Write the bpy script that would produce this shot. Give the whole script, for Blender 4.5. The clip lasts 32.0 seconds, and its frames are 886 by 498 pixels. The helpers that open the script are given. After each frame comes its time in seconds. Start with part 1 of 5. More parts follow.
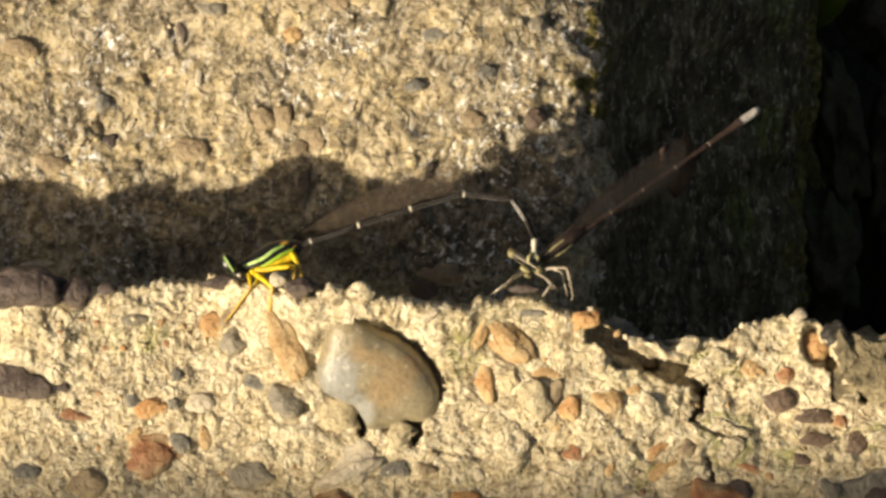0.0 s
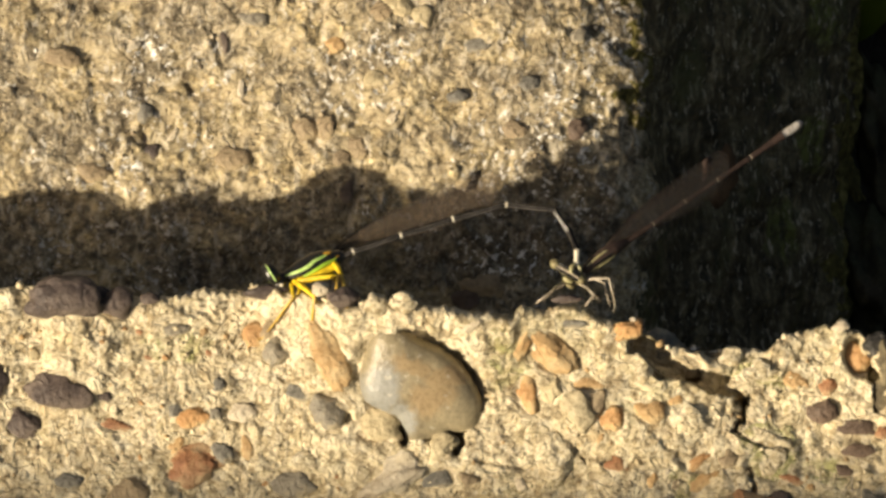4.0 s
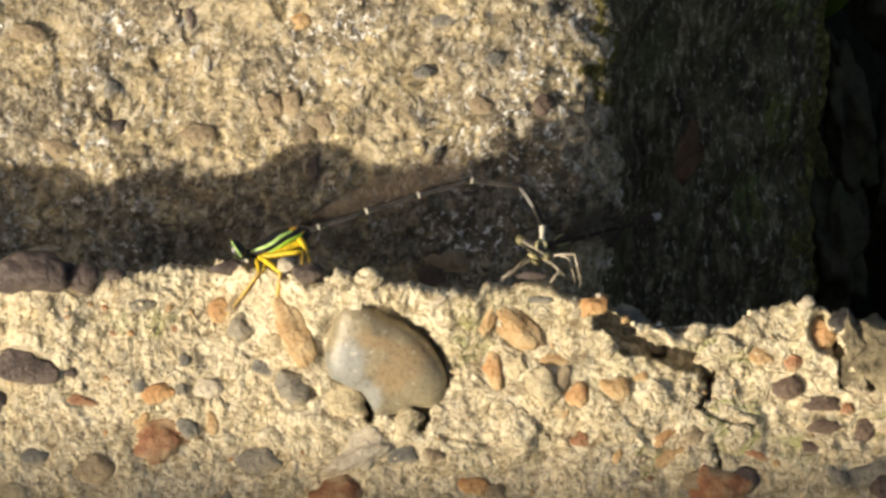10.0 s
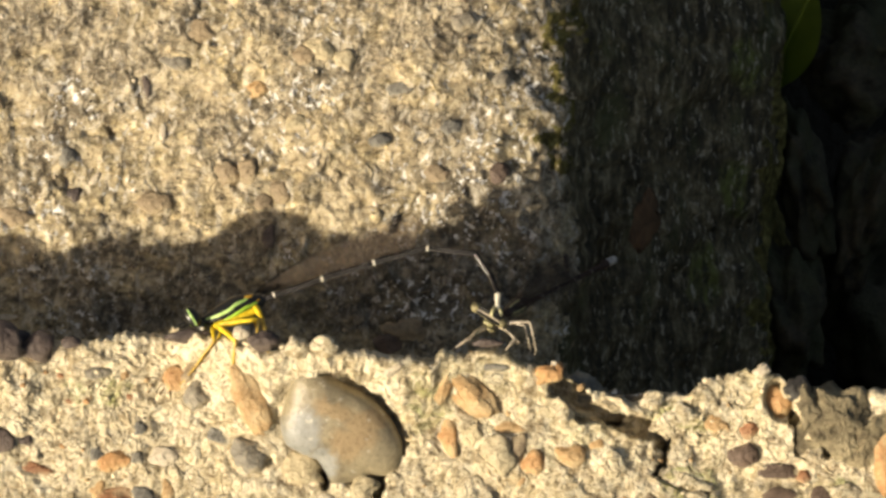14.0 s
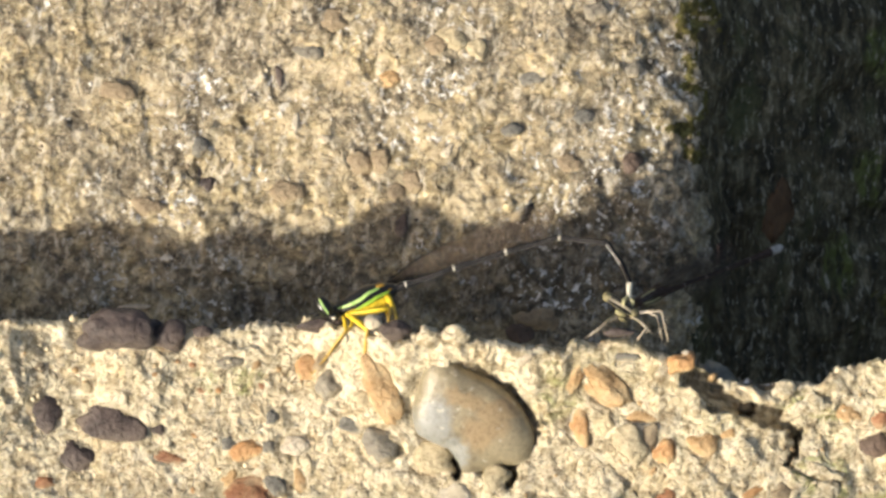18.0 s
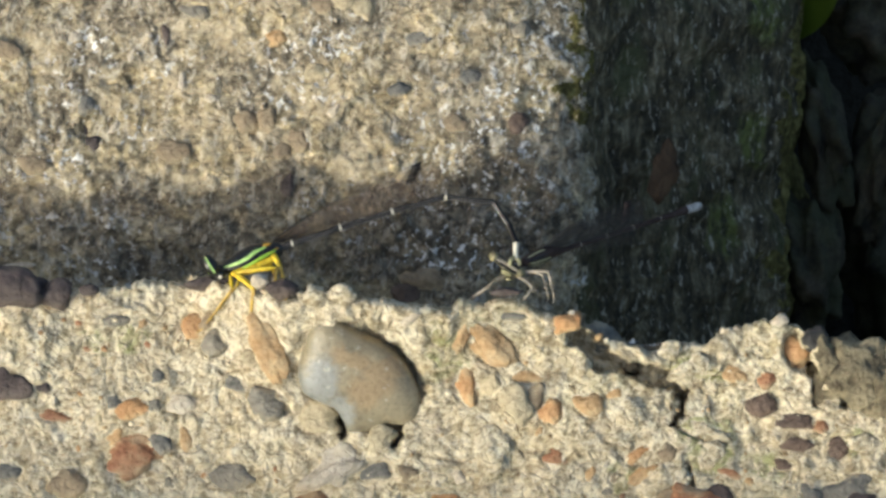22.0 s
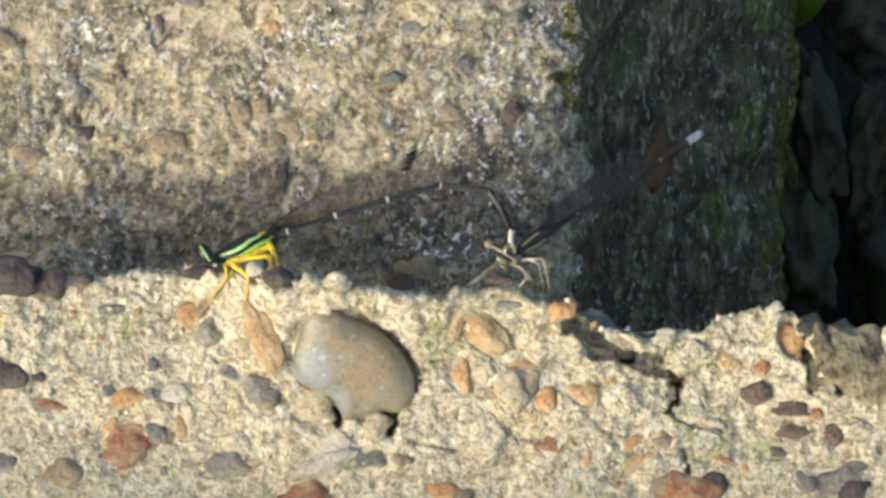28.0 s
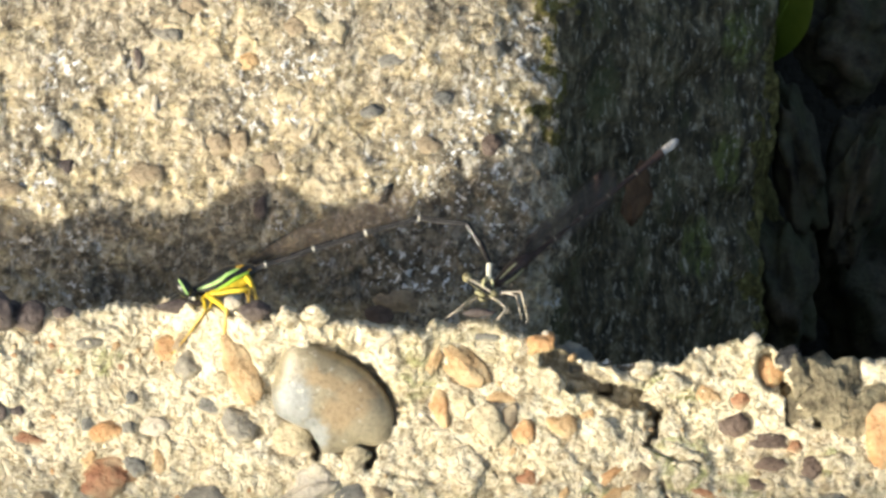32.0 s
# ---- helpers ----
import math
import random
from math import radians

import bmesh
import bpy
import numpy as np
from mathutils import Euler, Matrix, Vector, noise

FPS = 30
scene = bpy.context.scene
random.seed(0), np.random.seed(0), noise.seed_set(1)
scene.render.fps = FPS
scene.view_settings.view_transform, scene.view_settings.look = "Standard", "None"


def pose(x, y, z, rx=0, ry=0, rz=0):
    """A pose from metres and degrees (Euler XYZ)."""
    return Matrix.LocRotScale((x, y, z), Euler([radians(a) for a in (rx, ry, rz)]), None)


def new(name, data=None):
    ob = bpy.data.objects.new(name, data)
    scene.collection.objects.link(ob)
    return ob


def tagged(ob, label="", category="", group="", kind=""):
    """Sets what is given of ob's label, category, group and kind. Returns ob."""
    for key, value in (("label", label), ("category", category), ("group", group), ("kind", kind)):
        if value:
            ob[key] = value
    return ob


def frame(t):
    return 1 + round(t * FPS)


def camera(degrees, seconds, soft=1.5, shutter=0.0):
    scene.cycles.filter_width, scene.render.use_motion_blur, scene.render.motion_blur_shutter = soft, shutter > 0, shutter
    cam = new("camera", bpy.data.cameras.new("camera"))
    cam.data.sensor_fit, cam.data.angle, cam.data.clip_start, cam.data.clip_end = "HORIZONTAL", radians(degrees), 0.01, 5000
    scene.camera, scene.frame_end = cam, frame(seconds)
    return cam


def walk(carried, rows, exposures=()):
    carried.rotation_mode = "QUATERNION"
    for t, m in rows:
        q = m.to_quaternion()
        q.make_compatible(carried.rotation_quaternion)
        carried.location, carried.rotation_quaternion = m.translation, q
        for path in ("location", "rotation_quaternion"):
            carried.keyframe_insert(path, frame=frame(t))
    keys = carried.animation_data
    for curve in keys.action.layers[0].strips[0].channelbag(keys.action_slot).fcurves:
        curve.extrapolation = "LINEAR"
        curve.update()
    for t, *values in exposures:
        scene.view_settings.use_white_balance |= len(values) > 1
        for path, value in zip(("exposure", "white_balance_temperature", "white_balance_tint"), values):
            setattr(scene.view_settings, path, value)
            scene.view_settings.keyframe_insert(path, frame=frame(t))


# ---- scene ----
import functools
FAR = 1.19725          # metres from the eye to the face of the broken slab
M = pose(0, 0, 0.6, 35, 0, 0)   # the bank leans back: x along it, y up its face, z out of it


cam = camera(4.5, 32.0, soft=3.0)
# seconds, drift of the eye (mm) and its turn (degrees), in the space of the bank
ROWS = [
    (0, 0.31, 0.86, -0.0404, 0.0150, -0.045),
    (0.5, 3.37, 1.60, -0.0770, 0.1958, -0.164),
    (1, 0.11, -3.10, 0.2019, 0.1393, -0.113),
    (1.5, -0.50, -5.08, 0.3148, 0.1611, -0.093),
    (2, 0.88, -3.04, 0.2207, 0.2126, -0.111),
    (2.5, 3.38, -5.41, 0.2750, 0.3254, -0.088),
    (3, -1.49, -5.67, 0.2676, 0.1131, -0.149),
    (3.5, -2.32, -1.35, 0.1236, 0.1277, 0.056),
    (5.5, -3.76, -1.94, 0.1193, -0.0738, 0.166),
    (6, -0.74, -0.82, 0.0673, 0.0441, 0.166),
    (6.5, -2.44, -2.36, 0.1283, 0.0051, 0.200),
    (7, 0.46, -0.86, 0.0271, 0.1426, 0.128),
    (7.5, -2.70, 1.12, -0.1062, 0.0082, 0.098),
    (8, 0.86, 1.40, -0.1375, 0.2337, 0.012),
    (8.5, 0.96, -3.12, 0.1966, 0.2233, 0.107),
    (9, 2.30, -0.99, -0.0222, 0.2445, 0.245),
    (9.5, -0.58, -4.68, 0.1287, 0.0707, 0.285),
    (10, -0.73, -1.18, -0.0130, 0.0056, 0.131),
    (10.5, 0.73, -2.39, 0.0147, 0.1032, 0.090),
    (11, 2.52, 1.27, -0.1502, 0.2381, 0.077),
    (11.5, 0.17, -0.65, -0.0103, 0.1544, 0.055),
    (12, 1.31, -2.82, 0.0877, 0.2034, -0.077),
    (12.5, 3.99, -2.67, 0.0937, 0.2830, -0.076),
    (13, 2.07, 0.89, -0.0611, 0.1714, 0.014),
    (13.5, 2.78, -3.89, 0.4675, 0.0278, 0.077),
    (15.5, -1.05, 1.49, 0.1722, -0.2232, 0.089),
    (16, 3.01, 0.41, 0.2735, -0.0950, 0.044),
    (16.5, 4.26, 0.37, 0.2563, 0.1735, 0.118),
    (17, 3.84, -0.83, 0.2726, 0.2152, 0.113),
    (17.5, 2.82, -5.40, 0.5455, 0.2347, 0.011),
    (18, 7.41, -4.06, 0.4164, 0.8380, 0.121),
    (18.5, 3.93, -2.29, 0.1603, 0.4045, 0.137),
    (19, 3.07, -0.82, 0.0464, 0.3511, 0.165),
    (19.5, 1.65, -1.50, 0.0274, 0.2484, 0.201),
    (20, 2.24, -3.77, 0.1216, 0.1659, 0.143),
    (20.5, 1.16, -2.48, 0.0238, 0.1156, 0.212),
    (21, -0.06, -4.59, 0.0876, 0.0516, 0.301),
    (21.5, -0.68, -6.81, 0.3481, -0.0840, 0.338),
    (22, 2.76, -6.61, 0.3327, 0.0371, 0.318),
    (22.5, 3.74, -9.82, 0.4978, 0.1179, 0.210),
    (23, 2.33, -7.39, 0.4623, 0.0322, 0.190),
    (23.5, 5.71, -8.76, 0.4982, 0.1453, 0.071),
    (24, 5.49, -7.47, 0.4091, 0.1383, 0.113),
    (24.5, 4.58, -7.65, 0.4109, 0.0947, 0.159),
    (26.5, 6.80, -6.17, 0.2946, 0.2577, 0.083),
    (27, 7.10, -6.57, 0.2796, 0.2731, 0.021),
    (27.5, 6.74, -11.78, 0.2993, 0.3105, -0.004),
    (28, 1.44, -11.14, 0.4885, -0.0514, 0.197),
    (28.5, 1.47, -14.04, 0.8008, -0.1402, 0.276),
    (29, 2.78, -15.14, 0.8999, -0.1161, 0.287),
    (29.5, 2.24, -14.97, 0.9264, -0.0659, 0.258),
    (30, 4.93, -16.23, 0.9864, 0.0830, 0.274),
    (30.5, 6.15, -15.99, 0.8481, 0.1208, 0.288),
    (31, 6.64, -15.87, 0.8567, 0.0749, 0.198),
    (31.5, 6.49, -10.72, 0.6419, 0.0693, 0.110),
    (32, 4.52, -11.73, 0.6846, -0.0142, 0.096),
]
EXPO = [(0, 0.55, 7940, 10), (3.5, 0.54, 7962, 10), (6, 0.48, 8078, 10), (7, 0.52, 8084, 10), (8, 0.5, 8090, 10), (9, 0.72, 7690, 10), (10, 1.09, 7234, 10), (11, 1.44, 7128, 10), (12, 1.0, 7496, 10), (13, 0.92, 7668, 10), (16, 1.56, 6926, 10), (17, 1.7, 6677, 10), (18, 1.73, 6646, 10), (19, 1.54, 6592, 10), (20, 1.63, 6650, 10), (21, 1.42, 6639, 7), (22, 2.02, 6035, 4), (23, 2.35, 5866, 4), (24, 2.57, 5997, 4), (27, 2.62, 6052, 4), (28, 2.49, 6070, 4), (29, 2.44, 6038, 4), (30, 2.64, 6067, 4), (31, 2.7, 6158, 4), (32, 2.07, 6330, 6)]
walk(cam, [(t, M @ pose(x * 0.001, y * 0.001, FAR, rx, ry, rz)) for t, x, y, rx, ry, rz in ROWS], EXPO)

# ---- light ----
SUN = Vector((-1.30, -0.52, 1.0))      # towards the sun, in the space of the bank
sun_dir = (M.to_3x3() @ SUN).normalized()
world = bpy.data.worlds.new("sky")
scene.world = world
world.use_nodes = True
nt = world.node_tree
sky = nt.nodes.new("ShaderNodeTexSky")
sky.sky_type = "NISHITA"
sky.sun_disc = False
sky.dust_density, sky.ozone_density = 4.5, 0.9
sky.sun_elevation = math.asin(sun_dir.z)
sky.sun_rotation = math.atan2(sun_dir.x, sun_dir.y)
nt.links.new(sky.outputs[0], nt.nodes["Background"].inputs[0])
nt.nodes["Background"].inputs[1].default_value = 0.055
sun_data = bpy.data.lights.new("sun", "SUN")
sun_data.energy, sun_data.angle, sun_data.color = 4.6, radians(1.0), (1.0, 0.93, 0.80)
sun = new("sun", sun_data)
sun.matrix_world = Matrix.Translation((0, 0, 3)) @ sun_dir.to_track_quat("Z", "Y").to_matrix().to_4x4()


# ---- materials ----
def ramp(nt, src, stops):
    r = nt.nodes.new("ShaderNodeValToRGB")
    els = r.color_ramp.elements
    while len(els) < len(stops):
        els.new(0.5)
    for e, (p, c) in zip(els, stops):
        e.position, e.color = p, (*c, 1) if len(c) == 3 else c
    nt.links.new(src, r.inputs[0])
    return r.outputs[0]


def tex(nt, co, kind, scale, detail=6.0, rough=0.6, stretch=None, swirl=0.0, spin=0.0):
    if stretch:
        if spin:
            turn = nt.nodes.new("ShaderNodeMapping")
            turn.inputs["Rotation"].default_value = (0, 0, radians(spin))
            nt.links.new(co, turn.inputs[0])
            co = turn.outputs[0]
        mp = nt.nodes.new("ShaderNodeMapping")
        mp.inputs["Scale"].default_value = stretch
        nt.links.new(co, mp.inputs[0])
        co = mp.outputs[0]
    if kind == "noise":
        n = nt.nodes.new("ShaderNodeTexNoise")
        n.inputs["Detail"].default_value, n.inputs["Roughness"].default_value, n.inputs["Distortion"].default_value = detail, rough, swirl
    else:
        n = nt.nodes.new("ShaderNodeTexVoronoi")
        n.feature = "F1" if kind == "cell" else "DISTANCE_TO_EDGE"
    n.inputs["Scale"].default_value = scale
    nt.links.new(co, n.inputs["Vector"])
    return n


def mix(nt, fac, a, b, mode="MIX"):
    m = nt.nodes.new("ShaderNodeMix")
    m.data_type, m.blend_type = "RGBA", mode
    for sock, v in ((m.inputs[0], fac), (m.inputs[6], a), (m.inputs[7], b)):
        if isinstance(v, (int, float)):
            sock.default_value = v
        elif isinstance(v, tuple):
            sock.default_value = (*v, 1)
        else:
            nt.links.new(v, sock)
    return m.outputs[2]


def begin(name, rough=0.8, metal=0.0, spec=0.4):
    m = bpy.data.materials.new(name)
    m.use_nodes = True
    nt = m.node_tree
    b = nt.nodes["Principled BSDF"]
    b.inputs["Roughness"].default_value, b.inputs["Metallic"].default_value = rough, metal
    b.inputs["Specular IOR Level"].default_value = spec
    tc = nt.nodes.new("ShaderNodeTexCoord")
    return m, nt, b, tc.outputs["Object"]


def bump(nt, b, src, height, strength=1.0):
    bp = nt.nodes.new("ShaderNodeBump")
    bp.inputs["Distance"].default_value, bp.inputs["Strength"].default_value = height, strength
    nt.links.new(src, bp.inputs["Height"])
    nt.links.new(bp.outputs[0], b.inputs["Normal"])


def crumble(nt, co, scale, swirl, base, amount=0.42):
    """Relief of curled flakes and pits laid over a softer one."""
    n = tex(nt, co, "noise", scale, 2, 0.5, swirl=swirl)
    line = ramp(nt, n.outputs[0], [(0.38, (1, 1, 1)), (0.485, (0.55, 0.55, 0.55)), (0.50, (0, 0, 0)), (0.515, (0.75, 0.75, 0.75)), (0.62, (0.35, 0.35, 0.35))])
    return mix(nt, amount, base, line)


def patches(nt, co, spots):
    """Mask of blotches with torn borders: u, v, half width, half height in millimetres."""
    tear = mix(nt, 0.006, co, tex(nt, co, "noise", 190, 5, 0.65).outputs["Color"], "ADD")
    out = None
    for u, v, a, b in spots:
        mp = nt.nodes.new("ShaderNodeMapping")
        mp.inputs["Scale"].default_value = (1000 / a, 1000 / b, 0)
        mp.inputs["Location"].default_value = (-(u + 3) / a, -(v + 3) / b, 0)
        nt.links.new(tear, mp.inputs[0])
        far = nt.nodes.new("ShaderNodeVectorMath")
        far.operation = "LENGTH"
        nt.links.new(mp.outputs[0], far.inputs[0])
        k = ramp(nt, far.outputs["Value"], [(0.62, (1, 1, 1)), (1.0, (0, 0, 0))])
        out = k if out is None else mix(nt, 1.0, out, k, "LIGHTEN")
    return out


def mortar_material():
    """Pale sandy mortar of the broken slab, with grains, yellow and grey patches and a little algae."""
    m, nt, b, co = begin("sandy_mortar", 0.9, spec=0.25)
    big = tex(nt, co, "noise", 130, 4, 0.6)
    mid = tex(nt, co, "noise", 520, 5, 0.68, swirl=1.0)
    fine = tex(nt, co, "noise", 1350, 4, 0.7, swirl=0.6)
    grain = tex(nt, co, "cell", 1300)
    col = ramp(nt, mid.outputs[0], [(0.32, (0.40, 0.33, 0.215)), (0.43, (0.60, 0.52, 0.355)), (0.52, (0.71, 0.63, 0.44)), (0.64, (0.80, 0.735, 0.565))])
    col = mix(nt, ramp(nt, big.outputs[0], [(0.48, (0, 0, 0)), (0.58, (0.6, 0.6, 0.6))]), col, (0.50, 0.385, 0.185))
    col = mix(nt, ramp(nt, tex(nt, co, "noise", 170, 4).outputs[0], [(0.52, (0, 0, 0)), (0.64, (0.55, 0.55, 0.55))]), col, (0.36, 0.32, 0.24))
    col = mix(nt, ramp(nt, tex(nt, co, "noise", 75, 4).outputs[0], [(0.54, (0, 0, 0)), (0.66, (0.55, 0.55, 0.55))]), col, (0.32, 0.32, 0.12))
    col = mix(nt, ramp(nt, tex(nt, co, "noise", 210, 4, 0.6, swirl=0.5).outputs[0], [(0.57, (0, 0, 0)), (0.66, (0.6, 0.6, 0.6))]), col, (0.50, 0.33, 0.16))
    jit = mix(nt, 0.0012, co, tex(nt, co, "noise", 900, 3).outputs["Color"], "ADD")
    chip = tex(nt, jit, "cell", 850, stretch=(0.8, 1.15, 0.6))
    col = mix(nt, 0.38, col, ramp(nt, chip.outputs["Color"], [(0.18, (0.36, 0.33, 0.27)), (0.36, (0.50, 0.44, 0.30)), (0.5, (0.64, 0.55, 0.40)), (0.64, (0.61, 0.51, 0.355)), (0.8, (0.82, 0.77, 0.63))]))
    col = mix(nt, 0.35, col, ramp(nt, grain.outputs["Color"], [(0.1, (0.20, 0.13, 0.065)), (0.4, (0.56, 0.46, 0.30)), (0.9, (0.82, 0.76, 0.62))]))
    algae = patches(nt, co, [(28.7, -12.0, 3.4, 2.0), (30.2, -18.9, 3.6, 1.3), (30.6, -21.5, 3.0, 2.0), (46.0, -19.6, 2.6, 1.7), (36.0, -22.4, 3.0, 1.5), (21.0, -24.0, 2.2, 1.6), (2.2, -11.0, 3.0, 3.4), (-33, -9, 4, 2), (44, -10, 3, 1.5)])
    col = mix(nt, mix(nt, 1.0, algae, ramp(nt, tex(nt, co, "noise", 420, 4).outputs[0], [(0.40, (0.1, 0.1, 0.1)), (0.58, (0.75, 0.75, 0.75))]), "MULTIPLY"), col, (0.33, 0.34, 0.13))
    col = mix(nt, 0.75, col, ramp(nt, fine.outputs[0], [(0.36, (0.40, 0.335, 0.26)), (0.47, (0.96, 0.96, 0.96)), (0.64, (1.15, 1.15, 1.15))]), "MULTIPLY")
    hair = tex(nt, co, "noise", 430, 3, 0.5, swirl=1.2)
    lines = ramp(nt, hair.outputs[0], [(0.485, (1, 1, 1)), (0.497, (0.34, 0.27, 0.19)), (0.503, (0.34, 0.27, 0.19)), (0.515, (1, 1, 1))])
    some = ramp(nt, tex(nt, co, "noise", 240, 3).outputs[0], [(0.50, (0, 0, 0)), (0.58, (0.5, 0.5, 0.5))])
    col = mix(nt, some, col, mix(nt, 1.0, col, lines, "MULTIPLY"))
    for spin, tone, amount in ((15, (0.80, 0.72, 0.54), 0.7), (-50, (0.22, 0.16, 0.09), 0.45), (80, (0.74, 0.64, 0.44), 0.7), (-80, (0.26, 0.20, 0.12), 0.4)):
        st = tex(nt, co, "noise", 1050 + spin, 2, 0.5, stretch=(1.0, 0.45, 1.0), swirl=0.8, spin=spin)
        col = mix(nt, ramp(nt, st.outputs[0], [(0.57, (0, 0, 0)), (0.63, (amount,) * 3)]), col, tone)
    nt.links.new(col, b.inputs["Base Color"])
    bump(nt, b, crumble(nt, co, 620, 2.2, mix(nt, 0.4, fine.outputs[0], mid.outputs[0]), 0.45), 0.0004, 0.95)
    return m


def old_concrete_material():
    """Weathered concrete face: ochre and grey blotches of worn chips, dark seams and glinting pale flecks."""
    m, nt, b, co = begin("weathered_concrete", 0.75, spec=0.5)
    mid = tex(nt, co, "noise", 430, 5, 0.66, swirl=0.4)
    soft = tex(nt, co, "noise", 900, 5, 0.7, stretch=(0.8, 1.1, 1))
    jit = mix(nt, 0.0015, co, tex(nt, co, "noise", 800, 3).outputs["Color"], "ADD")
    chip = tex(nt, jit, "cell", 800, stretch=(0.85, 1.1, 0.6))
    seam = tex(nt, jit, "edge", 800, stretch=(0.85, 1.1, 0.6))
    grain = tex(nt, jit, "cell", 2100, stretch=(0.8, 1.1, 0.6))
    fine = tex(nt, co, "noise", 2300, 3, 0.7)
    fleck = tex(nt, co, "noise", 1450, 3, 0.6, stretch=(0.9, 0.8, 1), swirl=0.4)
    grey = ramp(nt, mid.outputs[0], [(0.33, (0.105, 0.088, 0.062)), (0.45, (0.195, 0.165, 0.118)), (0.55, (0.28, 0.24, 0.172)), (0.66, (0.40, 0.345, 0.25))])
    ochre = ramp(nt, soft.outputs[0], [(0.34, (0.19, 0.150, 0.088)), (0.45, (0.325, 0.264, 0.155)), (0.54, (0.435, 0.366, 0.228)), (0.66, (0.57, 0.50, 0.345))])
    warm = patches(nt, co, [(-28.5, 16.5, 8, 5), (-7.5, 17.0, 10, 4), (-23, 10.2, 8, 4), (-43, 20, 4, 5), (-8, 10, 7, 3.5), (-20, 25, 8, 4), (2, 24, 6, 3.4), (-40, 7, 5, 3)])
    loose = ramp(nt, tex(nt, co, "noise", 130, 4, 0.6).outputs[0], [(0.50, (0, 0, 0)), (0.58, (0.8, 0.8, 0.8))])
    col = mix(nt, mix(nt, 1.0, warm, loose, "LIGHTEN"), grey, ochre)
    col = mix(nt, 0.8, col, ramp(nt, chip.outputs["Color"], [(0.15, (0.60, 0.56, 0.50)), (0.42, (0.92, 0.90, 0.86)), (0.68, (1.12, 1.1, 1.06)), (0.92, (1.75, 1.68, 1.55))]), "MULTIPLY")
    col = mix(nt, 0.55, col, ramp(nt, grain.outputs["Color"], [(0.2, (0.52, 0.48, 0.43)), (0.5, (1.0, 1.0, 1.0)), (0.85, (1.42, 1.40, 1.35))]), "MULTIPLY")
    for spin, tone, amount in ((20, (0.58, 0.50, 0.36), 0.55), (-35, (0.075, 0.058, 0.038), 0.4), (75, (0.50, 0.42, 0.28), 0.5), (-70, (0.09, 0.068, 0.046), 0.4), (5, (0.62, 0.56, 0.45), 0.5)):
        st = tex(nt, co, "noise", 1250 + spin, 2, 0.5, stretch=(1.0, 0.42, 1.0), swirl=0.4, spin=spin)
        col = mix(nt, ramp(nt, st.outputs[0], [(0.575, (0, 0, 0)), (0.62, (amount,) * 3)]), col, tone)
    calm = mix(nt, 1.0, warm, ramp(nt, tex(nt, co, "noise", 300, 4, 0.6).outputs[0], [(0.47, (0, 0, 0)), (0.53, (0.8, 0.8, 0.8))]), "MULTIPLY")
    col = mix(nt, calm, col, ramp(nt, mid.outputs[0], [(0.36, (0.36, 0.285, 0.175)), (0.5, (0.47, 0.385, 0.25)), (0.64, (0.56, 0.475, 0.325))]))
    lines = ramp(nt, seam.outputs["Distance"], [(0.0, (0.22, 0.19, 0.16)), (0.06, (1, 1, 1))])
    some = ramp(nt, tex(nt, co, "noise", 330, 3).outputs[0], [(0.54, (0, 0, 0)), (0.60, (0.9, 0.9, 0.9))])
    col = mix(nt, some, col, mix(nt, 1.0, col, lines, "MULTIPLY"))
    shine = patches(nt, co, [(9, 15, 6, 8), (-36.5, 21.5, 4, 5), (-40, 9.5, 4, 2.5), (2, 7.5, 7, 2.5), (-31, 13, 3, 2.5), (-12, 22, 5, 2.5), (3, 0, 8, 4)])
    where = mix(nt, 1.0, shine, ramp(nt, tex(nt, co, "noise", 110, 3).outputs[0], [(0.50, (0.10, 0.10, 0.10)), (0.60, (0.8, 0.8, 0.8))]), "LIGHTEN")
    # blotches that deepen the slab's cast shade on the face through colour
    slab_shade = patches(nt, co, [(7, 3.5, 11, 6.5), (-7, 0.5, 13, 4.5), (-30, -1, 9, 3)])
    col = mix(nt, ramp(nt, slab_shade, [(0, (0, 0, 0)), (1, (0.75, 0.75, 0.75))]), col, mix(nt, 1.0, col, (0.42, 0.42, 0.43), "MULTIPLY"))
    f = mix(nt, 1.0, ramp(nt, fleck.outputs[0], [(0.57, (0, 0, 0)), (0.61, (1, 1, 1))]), where, "MULTIPLY")
    col = mix(nt, f, col, (0.74, 0.73, 0.70))
    col = mix(nt, 0.3, col, ramp(nt, fine.outputs[0], [(0.34, (0.42, 0.38, 0.34)), (0.48, (1, 1, 1)), (0.66, (1.2, 1.2, 1.2))]), "MULTIPLY")
    nt.links.new(col, b.inputs["Base Color"])
    nt.links.new(ramp(nt, f, [(0, (0.8, 0.8, 0.8)), (1, (0.35, 0.35, 0.35))]), b.inputs["Roughness"])
    relief = crumble(nt, co, 600, 1.4, mix(nt, 0.5, soft.outputs[0], mid.outputs[0]), 0.5)
    bump(nt, b, mix(nt, 0.2, relief, fine.outputs[0]), 0.00042, 0.9)
    return m


